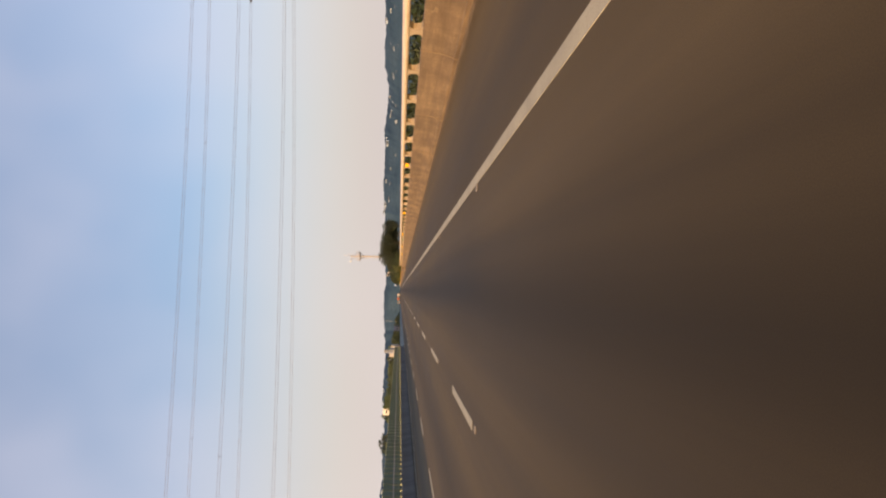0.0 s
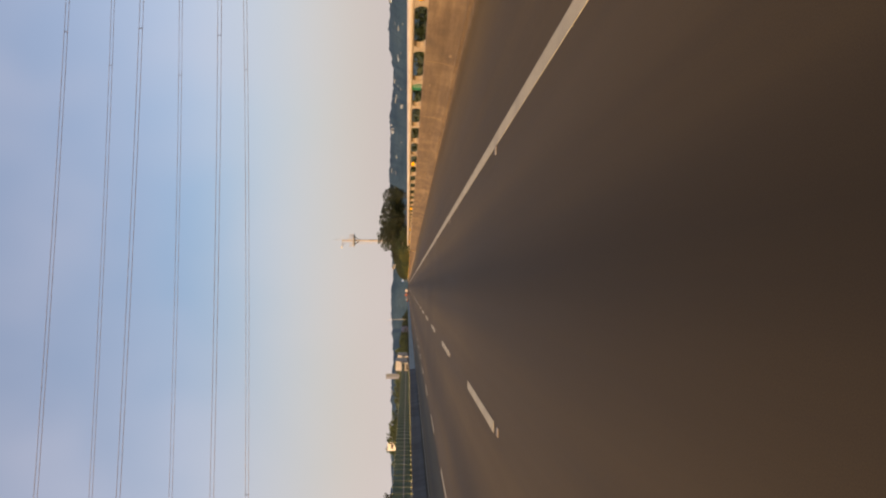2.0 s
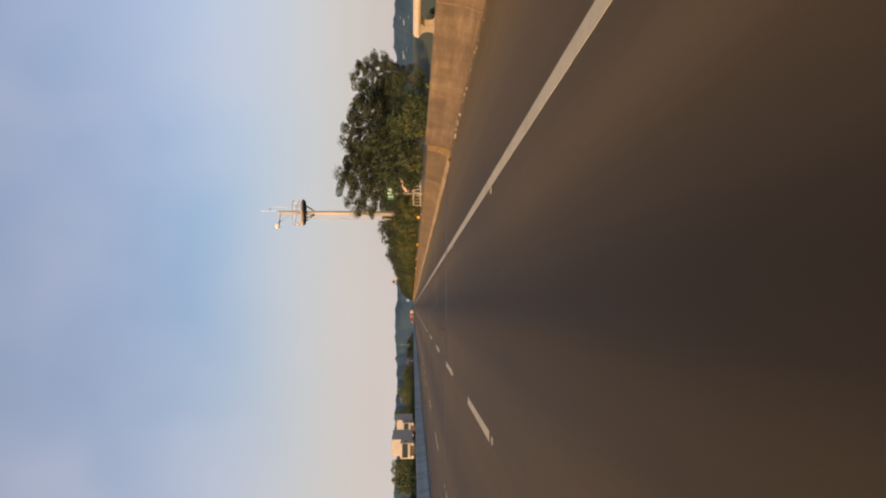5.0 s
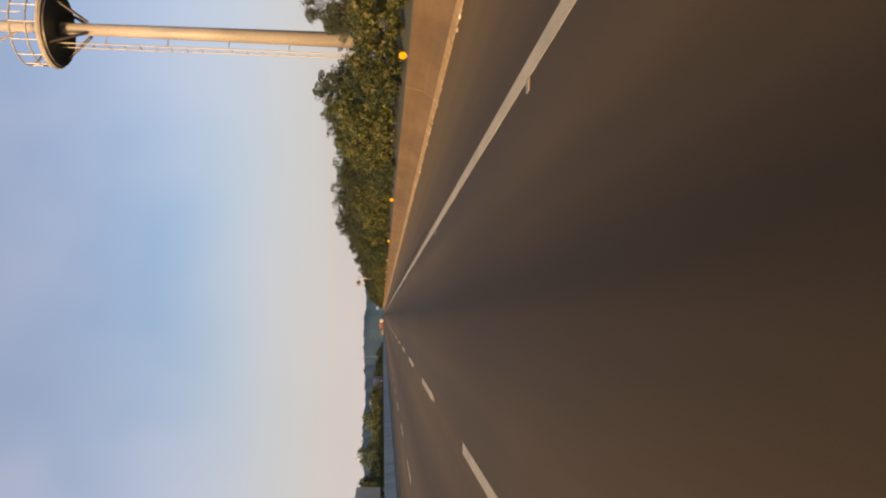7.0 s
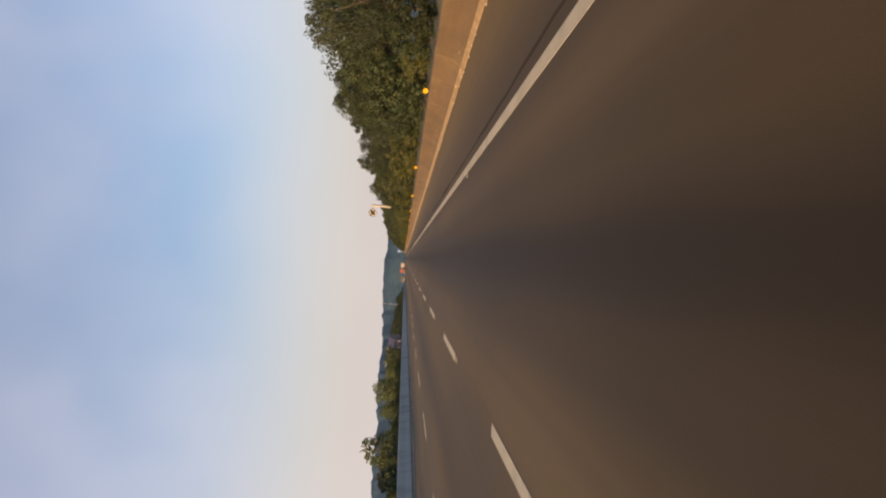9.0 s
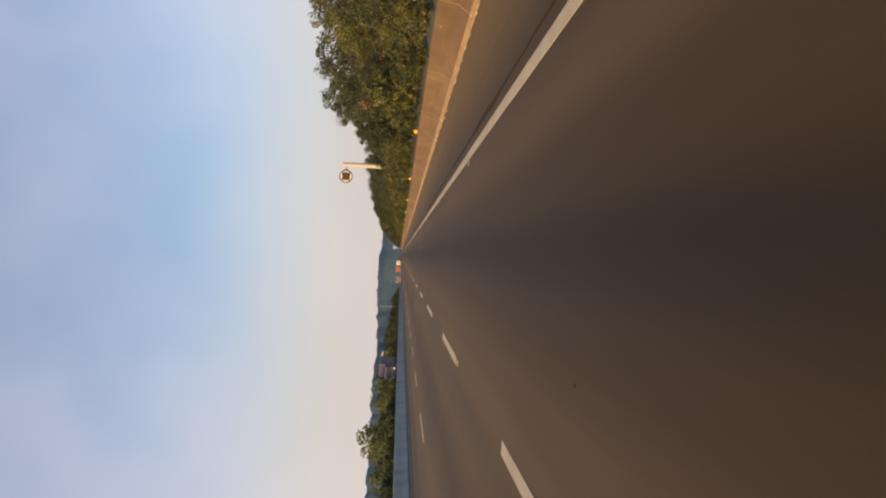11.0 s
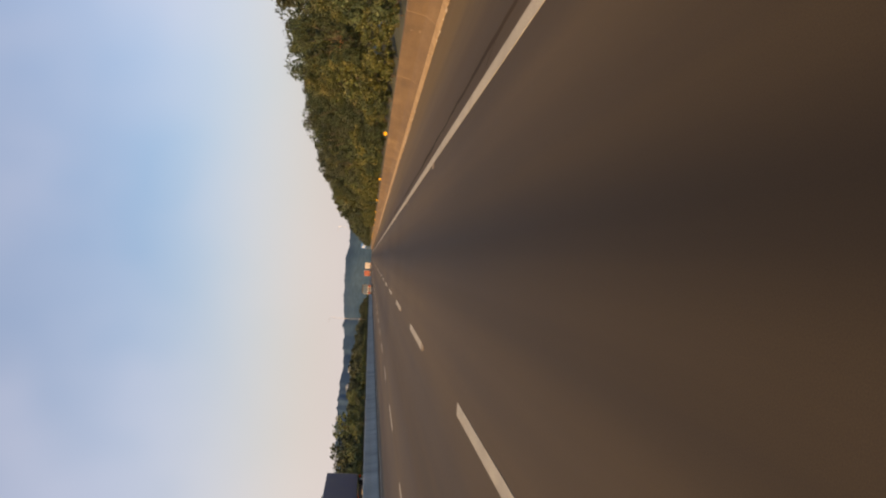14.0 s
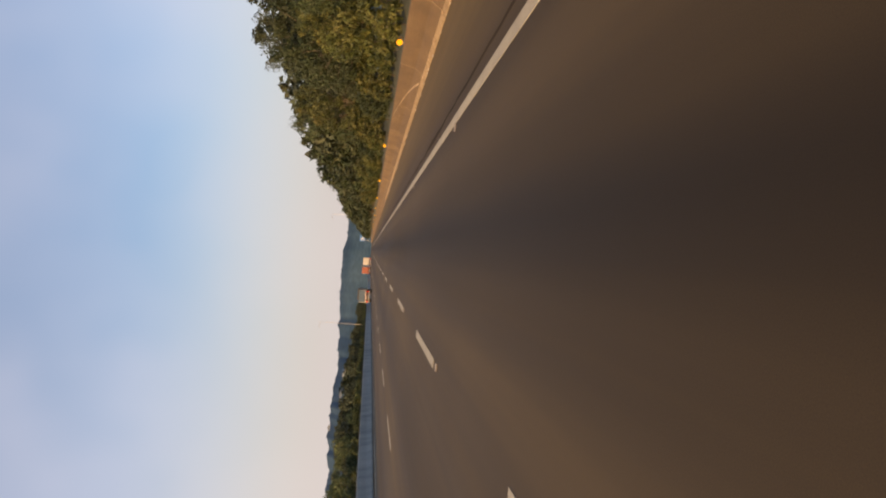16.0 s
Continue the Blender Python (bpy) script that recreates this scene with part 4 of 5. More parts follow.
def far_lamp_post(x, y, top):
    g = land(x, y)
    root = empty("lamp_post", (x, y, g), "slim grey far-off lamp post with short arm", "lamp post", "far lamp posts")
    part("pole", tube(bmesh.new(), (0, 0, 0), (0, 0, top - g), 0.07, 0.05, 8), STEEL, root)
    part("arm", tube(bmesh.new(), (0, 0, top - g - 0.1), (-1.6, 0, top - g + 0.2), 0.05, sides=8), STEEL, root)
    part("lantern", box(bmesh.new(), -2.1, -1.5, -0.12, 0.12, top - g + 0.14, top - g + 0.28, 0.03), STEEL, root)


for lamp in ((13.0, 700.0, 17.0), (-30.0, 690.0, 18.0)):
    far_lamp_post(*lamp)


# ---- power lines crossing over the road ----
PYLON_RIGHT, PYLON_LEFT = 74.0, -330.0


def wire_height(level, x):
    return level + (2.0e-4 if x > 8 else 1.2e-4) * (x - 8) ** 2


def wire_along(offset, x, slant=0.0):
    return offset + slant * max(-80.0, min(80.0, x - 8))


def conductor_curve(name, points, radius, parent):
    """A thin round conductor as one bent tube."""
    bm = bmesh.new()
    rows = [[bm.verts.new((p[0], p[1] + radius * math.cos(1.2566 * k), p[2] + radius * math.sin(1.2566 * k))) for k in range(5)] for p in points]
    for a, c in zip(rows, rows[1:]):
        for k in range(5):
            bm.faces.new((a[k], a[(k + 1) % 5], c[(k + 1) % 5], c[k]))
    bmesh.ops.recalc_face_normals(bm, faces=bm.faces)
    return part(name, bm, WIRE, parent)


def power_line(level, offset, slant):
    root = empty("power_line", (0, 0, 0), "pair of thin grey conductors crossing high overhead", "power line", "overhead conductors")
    steps = [PYLON_LEFT + (PYLON_RIGHT - PYLON_LEFT) * k / 48 for k in range(49)]
    for side in (-0.24, 0.24):
        conductor_curve("conductor", [(x, wire_along(offset, x, slant) + side * 0.4, wire_height(level, x) + side) for x in steps], 0.032, root)
    for x in (-150, -90, -30, 30):
        y, z = wire_along(offset, x, slant), wire_height(level, x)
        part("spacer", tube(bmesh.new(), (x, y - 0.1, z - 0.26), (x, y + 0.1, z + 0.26), 0.05, sides=6), DARK_STEEL, root)
    for x, way in ((PYLON_RIGHT, -1), (PYLON_LEFT, 1)):
        a, c = x + way * 0.3, x + way * 12.0
        part("insulator", tube(bmesh.new(), (a, wire_along(offset, a, slant), wire_height(level, a)), (c, wire_along(offset, c, slant), wire_height(level, c)), 0.2, sides=8), DARK_STEEL, root, "dark insulator string")


LINES = ((23.7, 143.4, -0.09), (23.8, 127.7, -0.01), (33.8, 144.8, 0.0), (32.4, 124.2, 0.06), (41.8, 139.4, 0.045), (41.75, 125.7, 0.07))
for level, offset, slant in LINES:
    power_line(level, offset, slant)


def pylon(x):
    y0 = 134.0
    g = land(x, y0)
    top = wire_height(50.0, x) - g
    root = empty("pylon", (x, y0, g), "grey lattice steel pylon beside the viaduct", "pylon", "pylons")
    for sx in (-1, 1):
        for sy in (-1, 1):
            part("leg", tube(bmesh.new(), (sx * 3.5, sy * 3.5, 0), (sx * 0.5, sy * 0.5, top), 0.14, 0.08, 6), STEEL, root)
    for k in range(10):
        a, c = k / 10, (k + 1) / 10
        ra, rc = 3.5 - 3.0 * a, 3.5 - 3.0 * c
        for s in (-1, 1):
            part("brace", tube(bmesh.new(), (-ra, s * ra, top * a), (rc, s * rc, top * c), 0.05, sides=5), STEEL, root)
            part("brace", tube(bmesh.new(), (s * ra, -ra, top * a), (s * rc, rc, top * c), 0.05, sides=5), STEEL, root)
    for level, offset, slant in LINES:
        y = wire_along(offset, x, slant) - y0
        z = wire_height(level, x) - g
        part("arm", tube(bmesh.new(), (0, 0, z + 0.4), (0, y, z), 0.14, 0.10, 6), STEEL, root)


pylon(PYLON_RIGHT)
pylon(PYLON_LEFT)


# ---- vehicles ----
def wheel(parent, x, y, r, width):
    w = part("wheel", tube(bmesh.new(), (x - width / 2, y, r), (x + width / 2, y, r), r, sides=22), RUBBER, parent, "black tyre")
    out = math.copysign(width / 2 + 0.01, x)
    part("rim", tube(bmesh.new(), (x + out * 0.6, y, r), (x + out, y, r), r * 0.55, sides=16), STEEL, w)


def truck(name, place, turn, length, height, cargo, cab, label, stripes=False):
    """A lorry with its rear at local y = 0 and its nose towards +y."""
    root = empty(name, place, label, "truck", turn=turn)
    w = 1.2
    part("chassis", box(bmesh.new(), -0.5, 0.5, 0.1, length - 0.3, 0.55, 0.85, 0.02), DARK_STEEL, root)
    body = part("cargo_box", box(bmesh.new(), -w, w, 0.0, length - 2.2, 1.0, height, 0.05), cargo, root)
    for side in (-1, 1):
        part("rear_door", box(bmesh.new(), *sorted((side * 0.02, side * (w - 0.08))), -0.03, -0.001, 1.08, height - 0.1, 0.01), cargo, body)
        part("hinge_post", box(bmesh.new(), *sorted((side * (w - 0.06), side * w)), -0.04, -0.001, 1.0, height, 0.008), STEEL, body)
    part("cab", box(bmesh.new(), -1.12, 1.12, length - 2.05, length, 0.75, 2.75, 0.14), cab, root)
    part("windscreen", box(bmesh.new(), -0.98, 0.98, length - 0.01, length + 0.02, 1.65, 2.45, 0.008), DARK_GLASS, root)
    part("grille", box(bmesh.new(), -0.8, 0.8, length - 0.01, length + 0.03, 0.85, 1.35, 0.01), BLACK_PLASTIC, root)
    for x in (-1, 1):
        part("headlight", box(bmesh.new(), x * 0.85 - 0.16, x * 0.85 + 0.16, length, length + 0.04, 0.9, 1.1, 0.02), SIGN_WHITE, root)
        part("tail_light", box(bmesh.new(), x * 0.95 - 0.18, x * 0.95 + 0.18, -0.06, -0.001, 0.72, 0.86, 0.015), LAMP_RED, root)
        part("mudflap", box(bmesh.new(), x * 0.85 - 0.3, x * 0.85 + 0.3, 0.62, 0.64, 0.15, 0.6, 0.005), BLACK_PLASTIC, root)
        wheel(root, x * 0.92, 1.25, 0.48, 0.42)
        wheel(root, x * 0.95, length - 1.0, 0.48, 0.28)
        part("mirror", box(bmesh.new(), x * 1.3 - 0.07, x * 1.3 + 0.07, length - 0.35, length - 0.25, 1.7, 2.2, 0.02), BLACK_PLASTIC, root)
    part("bumper", box(bmesh.new(), -1.1, 1.1, -0.05, 0.05, 0.45, 0.58, 0.01), STEEL, root)
    if stripes:
        for k in range(8):
            x = -1.12 + 0.28 * k
            part("stripe", box(bmesh.new(), x, x + 0.27, -0.05, -0.031, 1.02, 1.2, 0.004), RED_PAINT if k % 2 else SIGN_WHITE, root)
    return root


truck("red_truck", (-7.9, 668.0, 0), 0, 9.0, 3.2, RED_PAINT, RED_PAINT, "red box truck on the asphalt lane ahead")
truck("white_truck", (-4.2, 640.0, 0), 0, 9.5, 2.9, WHITE_PAINT, WHITE_PAINT, "sunlit white box truck on the asphalt lane")
truck("tarpaulin_truck", (-9.15, 541.0, 0), 0, 7.0, 2.35, BLUE_TARP, BLACK_PLASTIC, "dark truck with blue tarpaulin cover and striped tailboard", True)
truck("oncoming_truck", (-20.6, 252.0, 0), 180, 9.5, 3.7, WHITE_PAINT, WHITE_PAINT, "white box truck on the opposite carriageway", False)
truck("oncoming_truck", (-20.4, 234.0, 0), 180, 10.5, 4.0, WHITE_PAINT, WHITE_PAINT, "tall white box truck beyond the median wall", False)


truck("box_truck", (-22.2, 419.5, 0), 180, 12.0, 3.9, NAVY_PAINT, NAVY_PAINT, "navy blue box truck on the opposite carriageway", False)


# ---- distant houses ----
def houses():
    rng = random.Random(11)
    spots = [(rng.uniform(57, 81), rng.uniform(570, 640)) for _ in range(26)] + [(rng.uniform(96, 126), rng.uniform(600, 652)) for _ in range(11)]
    for degrees, r in spots:
        a = radians(degrees)
        w, d, h = rng.uniform(2.5, 6.0), rng.uniform(5, 8), rng.choice((0.6, 1.0, 1.6, 3.0))
        x, y = HILL_CENTRE.x + r * math.cos(a), HILL_CENTRE.y + r * math.sin(a)
        z = min(hill_height(a, r - 8), hill_height(a, r + 8)) - 1.5
        root = empty("distant_house", (x, y, z), "small pale house far off on the wooded hillside", "house", "hillside houses", turn=rng.uniform(-25, 25))
        part("wall", box(bmesh.new(), -w / 2, w / 2, -d / 2, d / 2, 0, h + 1.5), HOUSE_WALL, root)
        bm = extruded(bmesh.new(), [(-w / 2 - 0.4, h + 1.5), (w / 2 + 0.4, h + 1.5), (w / 2 - 1.5, h + 2.5), (-w / 2 + 1.5, h + 2.5)], -d / 2 - 0.4, d / 2 + 0.4)
        part("roof", bm, HOUSE_ROOF, root)
        for k in range(int(w // 3)):
            x0 = -w / 2 + 1.0 + 3.0 * k
            part("window", box(bmesh.new(), x0, x0 + 1.3, -d / 2 - 0.05, -d / 2 + 0.1, h - 1.2, h + 0.4), DARK_GLASS, root)


houses()


# ---- trees and shrubs ----
def crown_data(name, seed, wide, low, high, clumps, leaves, leaf, clump_size, material, hollow=0.5, extra=None):
    """A crown of many small leaves set in separate rounded sprays with gaps between them, for a tree about five metres high."""
    rng = np.random.default_rng(seed)
    lobes = rng.normal(size=(9, 3))
    lobes /= np.linalg.norm(lobes, axis=1)[:, None]
    centres, radii = [], []
    for _ in range(clumps):
        best = None
        for _ in range(9):
            d = rng.normal(size=3)
            d /= np.linalg.norm(d)
            r = hollow + (1 - hollow) * rng.random() ** 0.4
            r *= 0.74 + 0.32 * max(0.0, float((lobes @ d).max())) ** 4
            c = np.array((d[0] * wide * r, d[1] * wide * r, (low + high) / 2 + d[2] * (high - low) / 2 * r))
            room = min((float(np.linalg.norm(c - o)) for o in centres), default=9.0)
            if best is None or room > best[0]:
                best = (room, c)
        centres.append(best[1])
        radii.append(clump_size * rng.uniform(0.62, 1.3))
    centres = np.array(centres)
    n = clumps * leaves
    out = rng.normal(size=(n, 3))
    out /= np.linalg.norm(out, axis=1)[:, None]
    reach = np.repeat(np.array(radii), leaves)[:, None] * (0.35 + 0.65 * rng.random((n, 1)) ** 0.5)
    knots = np.repeat(rng.normal(size=(clumps, 4, 3)), leaves, axis=0).reshape(clumps, leaves, 4, 3).reshape(n, 4, 3)
    knots = knots / np.linalg.norm(knots, axis=2)[:, :, None]
    reach *= 0.68 + 0.42 * np.clip(np.einsum("nkc,nc->nk", knots, out).max(axis=1), 0, 1)[:, None] ** 3
    p = np.repeat(centres, leaves, axis=0) + out * reach * np.array((1.0, 1.0, 0.78))
    face = out + 0.75 * rng.normal(size=(n, 3)) + np.array((0.0, 0.0, 0.35))
    face /= np.linalg.norm(face, axis=1)[:, None]
    u = np.cross(face, rng.normal(size=(n, 3)))
    u /= np.linalg.norm(u, axis=1)[:, None] + 1e-9
    v = np.cross(face, u)
    size = leaf * rng.uniform(0.65, 1.45, size=(n, 1))
    corners = np.stack([p - u * size, p + v * size * 0.6 + u * size * 0.25, p + u * size * 0.75 - v * size * 0.5 + face * size * 0.2], axis=1).reshape(-1, 3)
    data = bpy.data.meshes.new(name)
    faces = np.arange(3 * n).reshape(n, 3)
    data.from_pydata(corners.tolist(), [], faces.tolist())
    data.materials.append(material)
    if extra:
        data.materials.append(extra)
        picks = np.zeros(n, dtype=np.int32)
        for c in rng.choice(clumps, size=max(2, clumps // 14), replace=False):
            picks[c * leaves:c * leaves + leaves // 3] = 1
        data.polygons.foreach_set("material_index", picks)
    return data, centres


def trunk_data(name, seed, centres, fork, girth, limbs):
    rng = random.Random(seed)
    bm = bmesh.new()
    points = [Vector((0, 0, -0.3))]
    for k in range(1, 5):
        points.append(Vector((rng.uniform(-0.12, 0.12) * k * 0.5, rng.uniform(-0.12, 0.12) * k * 0.5, fork * k / 4)))
    for k in range(4):
        tube(bm, points[k], points[k + 1], girth * (1 - 0.14 * k), girth * (1 - 0.14 * (k + 1)), 6)
    for c in rng.sample(range(len(centres)), min(limbs, len(centres))):
        start = points[rng.choice((2, 3, 4, 4))]
        end = Vector(centres[c])
        bend = (start + end) / 2 + Vector((rng.uniform(-0.2, 0.2), rng.uniform(-0.2, 0.2), 0.15))
        tube(bm, start, bend, girth * 0.42, girth * 0.26, 4)
        tube(bm, bend, end, girth * 0.26, girth * 0.07, 3)
    data = bpy.data.meshes.new(name)
    bm.to_mesh(data)
    bm.free()
    data.materials.append(BARK)
    return data


KINDS = {}


def kind(key, label, category, *args, fork=1.6, girth=0.11, limbs=16, **more):
    crown, centres = crown_data("crown", *args, **more)
    KINDS[key] = (crown, trunk_data("trunk", args[0], centres, fork, girth, limbs), label, category)


# seed, half width, crown foot, crown top, clumps, leaves a clump, leaf, clump size
kind("full", "broad-leaved green roadside tree on the bank", "tree", 1, 1.95, 0.7, 5.0, 42, 280, 0.058, 0.54, LEAF)
kind("full_b", "broad-leaved green roadside tree with russet blossom", "tree", 2, 1.85, 0.8, 5.0, 40, 280, 0.058, 0.54, LEAF, extra=RUSSET_LEAF)
kind("full_c", "yellow-green roadside tree on the bank", "tree", 3, 1.8, 0.6, 5.0, 40, 280, 0.058, 0.54, YELLOW_LEAF)
kind("full_d", "dull green roadside tree on the bank", "tree", 16, 1.9, 0.7, 5.0, 36, 310, 0.058, 0.60, DULL_LEAF)
kind("airy", "tall airy grey-green tree with open crown", "tree", 4, 1.9, 1.1, 5.0, 72, 260, 0.052, 0.44, DULL_LEAF, hollow=0.45, limbs=16, girth=0.06)
kind("airy_b", "tall airy grey-green tree with bare twigs", "tree", 5, 1.7, 1.0, 5.0, 64, 260, 0.052, 0.44, DULL_LEAF, hollow=0.4, limbs=16, girth=0.06)
kind("light", "green tree further back on the bank", "tree", 6, 1.9, 0.6, 5.0, 54, 22, 0.20, 0.52, LEAF, limbs=5)
kind("light_b", "dull green tree in the roadside wood", "tree", 7, 2.0, 0.6, 5.0, 54, 22, 0.20, 0.52, DULL_LEAF, limbs=5)
# far-side tree, its haze put into the paler leaf colour
kind("light_c", "green tree beyond the far carriageway, leaf colour paled for haze", "tree", 17, 1.9, 0.5, 5.0, 54, 24, 0.19, 0.52, HAZE_PALED_LEAF, limbs=5)
kind("back", "green tree further back on the bank", "tree", 12, 1.9, 0.6, 5.0, 44, 100, 0.092, 0.55, LEAF, limbs=5)
kind("back_b", "dull green tree in the roadside wood", "tree", 13, 2.0, 0.6, 5.0, 44, 100, 0.092, 0.55, DULL_LEAF, limbs=5)
kind("shrub", "leafy yellow-green shrub behind the wall", "shrub", 8, 2.3, 0.2, 4.6, 34, 96, 0.15, 0.72, YELLOW_LEAF, fork=0.8, girth=0.06, limbs=10)
kind("shrub_b", "leafy green shrub behind the wall", "shrub", 9, 2.3, 0.2, 4.8, 34, 96, 0.15, 0.72, LEAF, fork=0.8, girth=0.06, limbs=10)
kind("far", "green tree far along the road", "tree", 14, 1.95, 0.5, 5.0, 44, 13, 0.30, 0.65, LEAF, limbs=4)
kind("far_b", "dull green tree far along the road", "tree", 15, 2.0, 0.5, 5.0, 44, 13, 0.30, 0.65, DULL_LEAF, limbs=4)
# far-side shrub in the same haze-lightened leaf colour
kind("shrub_far", "yellow-green shrub", "shrub", 10, 2.4, 0.2, 4.7, 40, 24, 0.34, 0.8, HAZE_PALED_LEAF, fork=0.8, girth=0.06, limbs=6)
kind("shrub_far_b", "green shrub", "shrub", 11, 2.4, 0.2, 4.7, 40, 24, 0.34, 0.8, LEAF, fork=0.8, girth=0.06, limbs=6)


def plant(key, x, y, height, wide=1.0, turn=0.0, group=""):
    crown, trunk, label, category = KINDS[key]
    root = empty("tree" if category == "tree" else "shrub", (x, y, land(x, y)), label, category, group)
    s = height / 5.0
    root.matrix_basis = pose(x, y, land(x, y), 0, 0, turn) @ Matrix.Diagonal((s * wide, s * wide, s, 1))
    for name, data in (("trunk", trunk), ("crown", crown)):
        ob = new(name, data)
        ob.parent = root


WOOD = {"far": [], "far_b": [], "light": [], "light_b": [], "light_c": [], "back": [], "back_b": [], "shrub_far": [], "shrub_far_b": []}


def wood(key, x, y, height, wide, turn):
    """Notes a plant for the joined wood, where single trees cannot be told apart."""
    s = height / 5.0
    WOOD[key].append(pose(x, y, land(x, y), 0, 0, turn) @ Matrix.Diagonal((s * wide, s * wide, s, 1)))


def build_wood():
    for key, places in WOOD.items():
        crown, trunk, label, category = KINDS[key]
        for name, source in (("foliage", crown), ("trunks", trunk)):
            n = len(source.vertices)
            co = np.empty(n * 3)
            source.vertices.foreach_get("co", co)
            co = co.reshape(n, 3)
            faces = [tuple(p.vertices) for p in source.polygons]
            verts, polys = [], []
            for k, m in enumerate(places):
                a = np.array(m)
                verts.append(co @ a[:3, :3].T + a[:3, 3])
                polys += [tuple(v + k * n for v in f) for f in faces]
            data = bpy.data.meshes.new(name)
            data.from_pydata(np.concatenate(verts).tolist(), [], polys)
            data.materials.append(source.materials[0])
            tagged(new("roadside_wood" if name == "foliage" else "wood_trunks", data), "dense green roadside wood of many mixed trees" if name == "foliage" else "slim brown trunks in the roadside wood", "wood", kind="stuff")


def treeline(y):
    """Height of the tree tops eight metres to the right of the drive."""
    return float(np.interp(y - 4.4 * smooth_step(165, 185, y), [140, 158, 165, 172, 200, 215, 240, 270, 300, 330, 372, 385, 425, 450, 520, 700], [2.0, 2.4, 3.0, 3.1, 3.4, 4.0, 4.7, 5.2, 4.9, 4.1, 4.5, 5.3, 6.4, 7.0, 6.9, 6.0]))


def bank_planting():
    rng = random.Random(21)
    y = 145.0
    while y < 880:
        x = 8.3 + rng.uniform(-0.5, 0.7)
        clear = abs(y - 193.5) > 2.2 and abs(y - 343.2) > 2.2
        if clear and not 158 < y < 167:
            top = 1.13 + (treeline(y) - 1.13) * x / 8 * rng.uniform(0.60, 1.07)
            h = top - land(x, y)
            wide, turn = min(1.0, 2.6 / (1.9 * h / 5)) * rng.uniform(0.85, 1.0), rng.uniform(0, 360)
            if y < 455:
                plant(rng.choice(("full", "full", "full_b", "full_c", "full_d", "full_d")), x, y, h, wide, turn, "trees on the bank")
            else:
                wood(rng.choice(("light", "light_b") if y < 520 else ("far", "far_b")), x, y, h, wide, turn)
        y += rng.uniform(2.4, 3.4) * (1.0 if y < 455 else 1.3)
    for row, step, x0 in ((1, 4.0, 12.0), (2, 11.0, 16.5)):
        y = 176.0
        while y < 880:
            x = x0 + rng.uniform(-1.2, 1.2)
            top = 1.13 + (treeline(y) - 1.13) * x / 8 * rng.uniform(0.66, 0.94)
            if row == 2:
                top = min(top, 9.0)
            h = max(2.5, top - land(x, y))
            wood(rng.choice(("back", "back", "back_b") if y < 450 else ("light", "light", "light_b") if y < 500 else ("far", "far", "far_b")), x, y, h, rng.uniform(0.9, 1.15) * min(1.0, 4.5 / (0.38 * h + 1)), rng.uniform(0, 360))
            y += step * rng.uniform(0.8, 1.2)
    for x, y, top, key, wide in ((8.3, 168.0, 6.3, "airy", 1.2), (9.6, 169.8, 6.4, "airy_b", 1.45), (11.6, 168.0, 6.0, "airy", 1.3), (13.6, 169.8, 6.2, "airy_b", 1.4), (15.8, 169.0, 5.5, "airy", 1.2),
                                 (9.2, 345.4, 5.2, "airy", 0.8), (8.9, 197.6, 4.3, "airy_b", 0.9), (8.8, 328.3, 4.9, "full_d", 0.72), (8.8, 322.8, 4.9, "full_d", 0.68), (9.0, 248.6, 5.6, "full_d", 0.8), (8.9, 288.2, 6.4, "airy_b", 0.55), (8.9, 436.0, 7.0, "full_d", 0.7), (8.3, 235.0, 5.9, "airy_b", 0.7), (8.7, 313.0, 6.0, "airy", 0.8), (9.6, 319.0, 6.1, "airy_b", 0.9), (8.6, 260.4, 5.2, "airy", 0.85)):
        plant(key, x, y, top - land(x, y), wide, rng.uniform(0, 360), "trees on the bank")
    for x, y, top in ((8.6, 169.6, 4.2), (10.4, 170.6, 4.6), (12.3, 169.8, 4.5), (14.4, 170.4, 4.4), (16.4, 170.2, 4.0)):
        wood("back_b", x, y, top - land(x, y), 1.1, rng.uniform(0, 360))
    y = 139.0
    while y < 500:
        x = 6.55 + rng.uniform(-0.15, 0.5)
        if not 158.5 < y < 164.5:
            h = rng.choice((rng.uniform(1.1, 1.7), rng.uniform(1.6, 2.7))) if y > 148 else 1.6
            s = h / 5
            plant(rng.choice(("shrub", "shrub", "shrub_b")), x, y, h, min(1.0, (x - 5.72) / (2.3 * s)), rng.uniform(0, 360), "shrubs behind the wall")
        y += rng.uniform(1.5, 2.3) * (1.0 if y < 440 else 1.6)


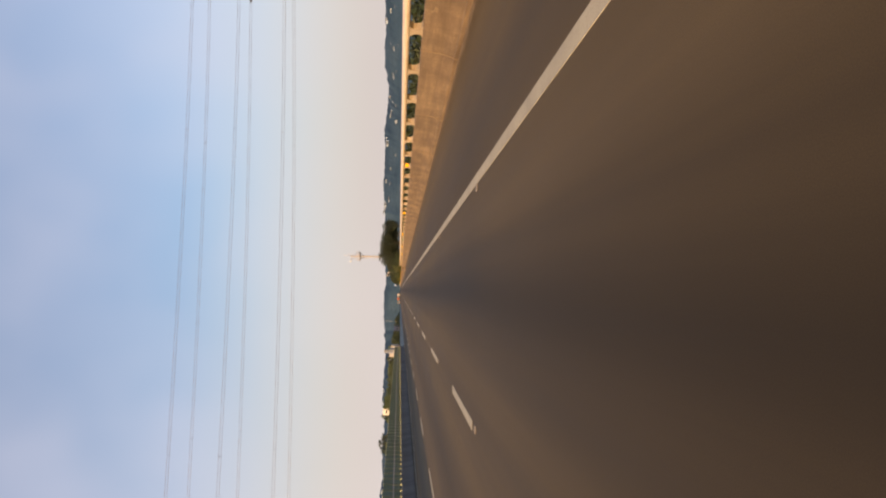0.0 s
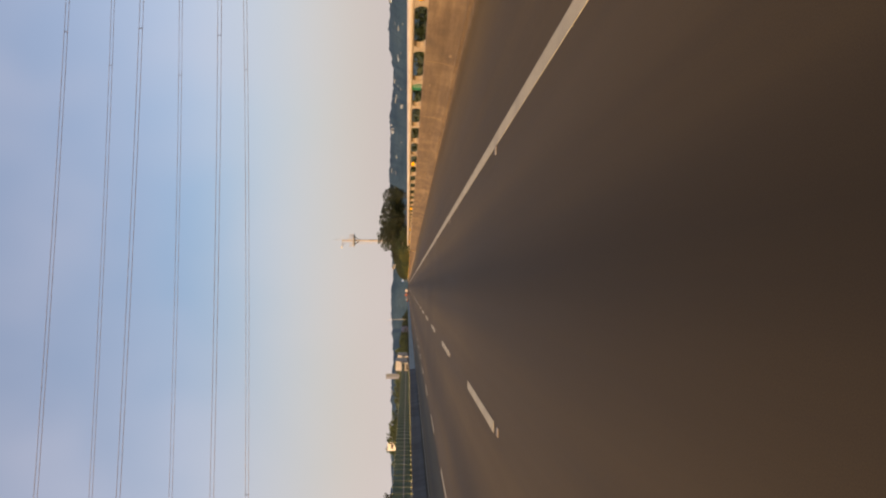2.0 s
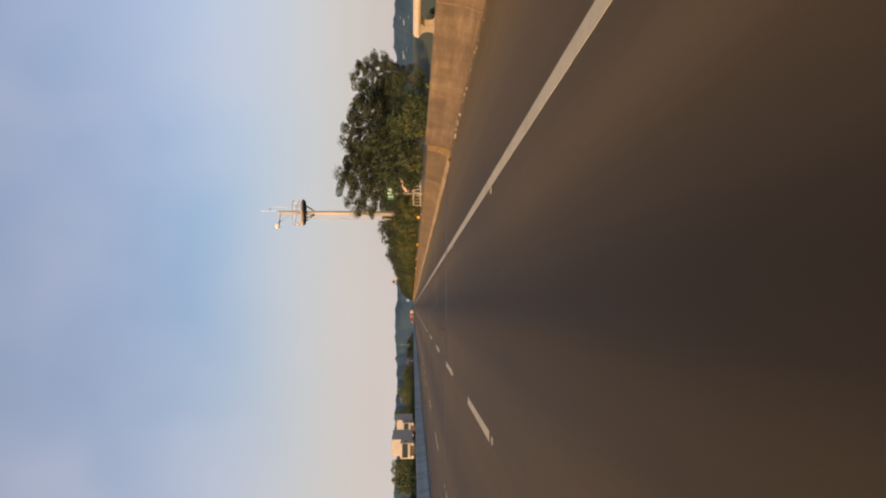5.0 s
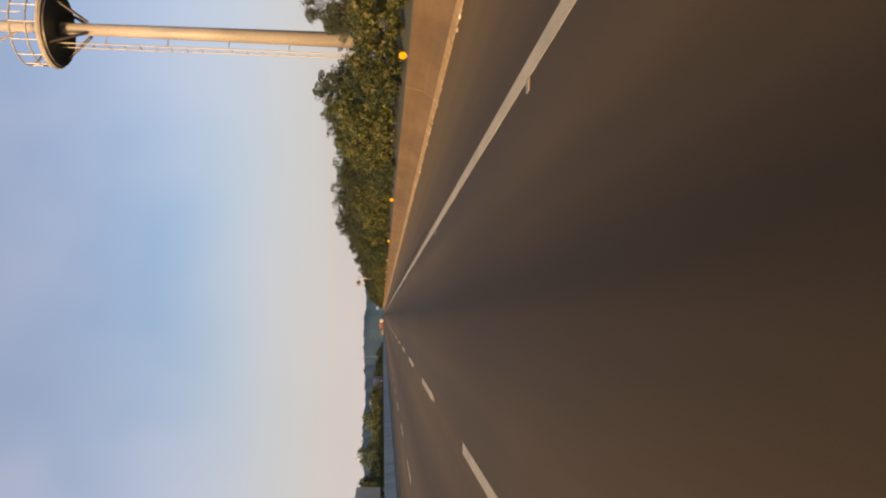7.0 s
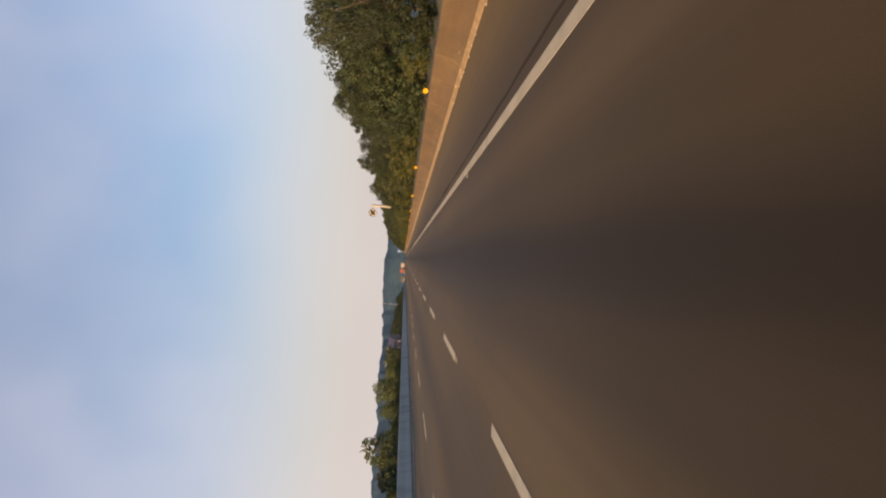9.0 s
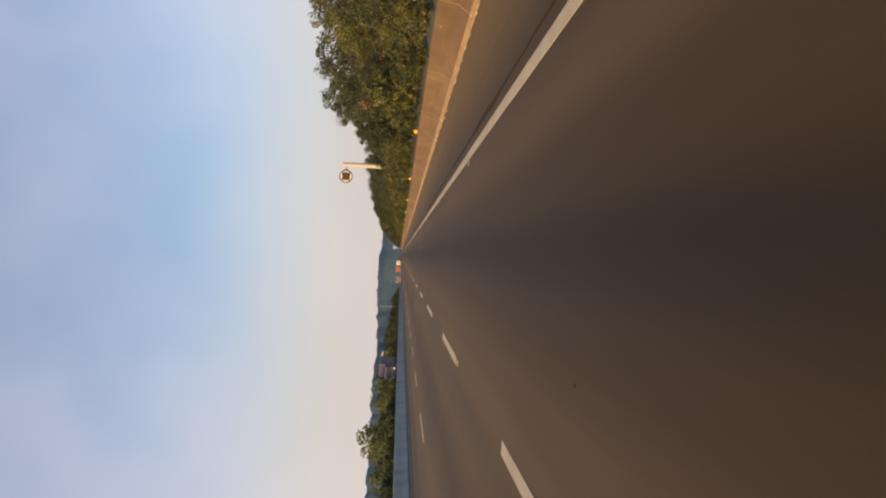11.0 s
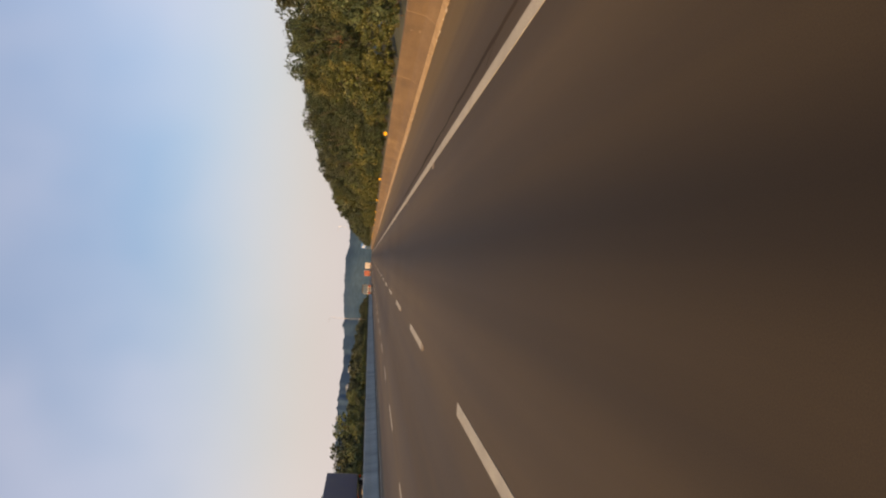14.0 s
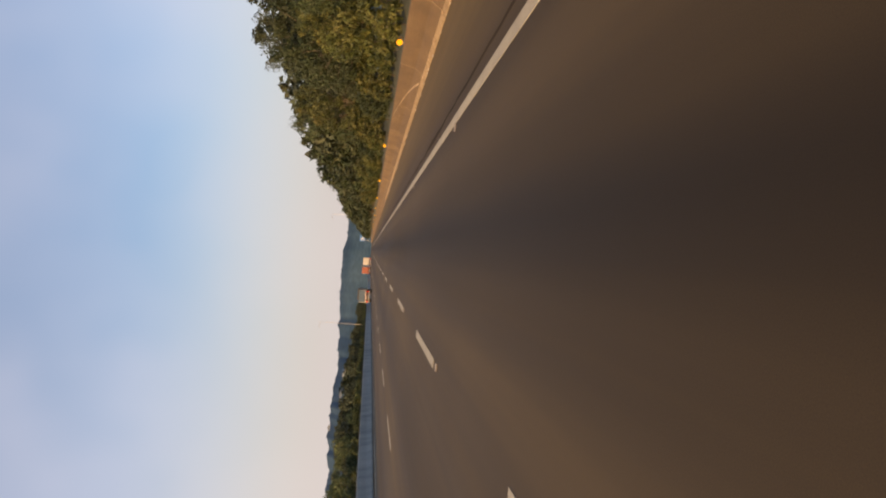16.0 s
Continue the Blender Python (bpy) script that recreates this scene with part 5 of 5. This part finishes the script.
def viaduct_planting():
    """Tree tops beside the viaduct that reach just below the rail."""
    rng = random.Random(52)
    for x0, top, step in ((8.2, 0.92, 0.9), (10.4, 1.06, 0.8)):
        y = -10.0
        while y < 139:
            x = x0 + rng.uniform(-0.8, 0.8)
            wood(rng.choice(("light", "light_b", "light_b")), x, y, top + rng.uniform(-0.14, 0.07) - land(x, y), 0.85, rng.uniform(0, 360))
            y += step * rng.uniform(0.8, 1.2)


def far_side_planting():
    rng = random.Random(33)
    y = 150.0
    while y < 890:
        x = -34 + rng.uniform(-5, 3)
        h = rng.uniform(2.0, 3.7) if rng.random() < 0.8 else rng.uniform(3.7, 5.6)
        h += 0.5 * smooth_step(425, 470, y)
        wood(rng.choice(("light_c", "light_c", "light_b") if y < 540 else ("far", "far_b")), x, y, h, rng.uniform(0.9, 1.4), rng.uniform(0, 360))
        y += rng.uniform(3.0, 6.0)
    y = 150.0
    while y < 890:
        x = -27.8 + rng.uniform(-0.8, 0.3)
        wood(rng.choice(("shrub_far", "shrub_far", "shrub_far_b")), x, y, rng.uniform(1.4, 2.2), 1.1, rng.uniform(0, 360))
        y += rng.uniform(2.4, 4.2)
    y = 440.0
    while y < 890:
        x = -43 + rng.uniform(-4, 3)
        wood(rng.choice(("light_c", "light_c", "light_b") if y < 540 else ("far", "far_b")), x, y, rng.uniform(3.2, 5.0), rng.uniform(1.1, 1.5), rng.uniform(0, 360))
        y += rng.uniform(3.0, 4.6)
    for x, y, h in ((-52, 60, 10.0), (-60, 75, 10.5), (-48, 92, 9.5), (-56, 108, 10), (-50, 125, 9.5), (-62, 132, 10), (-45, 140, 7.5), (-58, 36, 10), (-75, 20, 10.5), (-70, 50, 11)):
        plant("light_b", x, y, h, 1.1, rng.uniform(0, 360), "trees beyond the far carriageway")
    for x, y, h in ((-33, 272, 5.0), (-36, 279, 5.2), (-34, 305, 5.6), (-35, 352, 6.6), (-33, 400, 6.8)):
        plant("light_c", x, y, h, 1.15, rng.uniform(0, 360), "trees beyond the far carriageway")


bank_planting()
viaduct_planting()
far_side_planting()
build_wood()
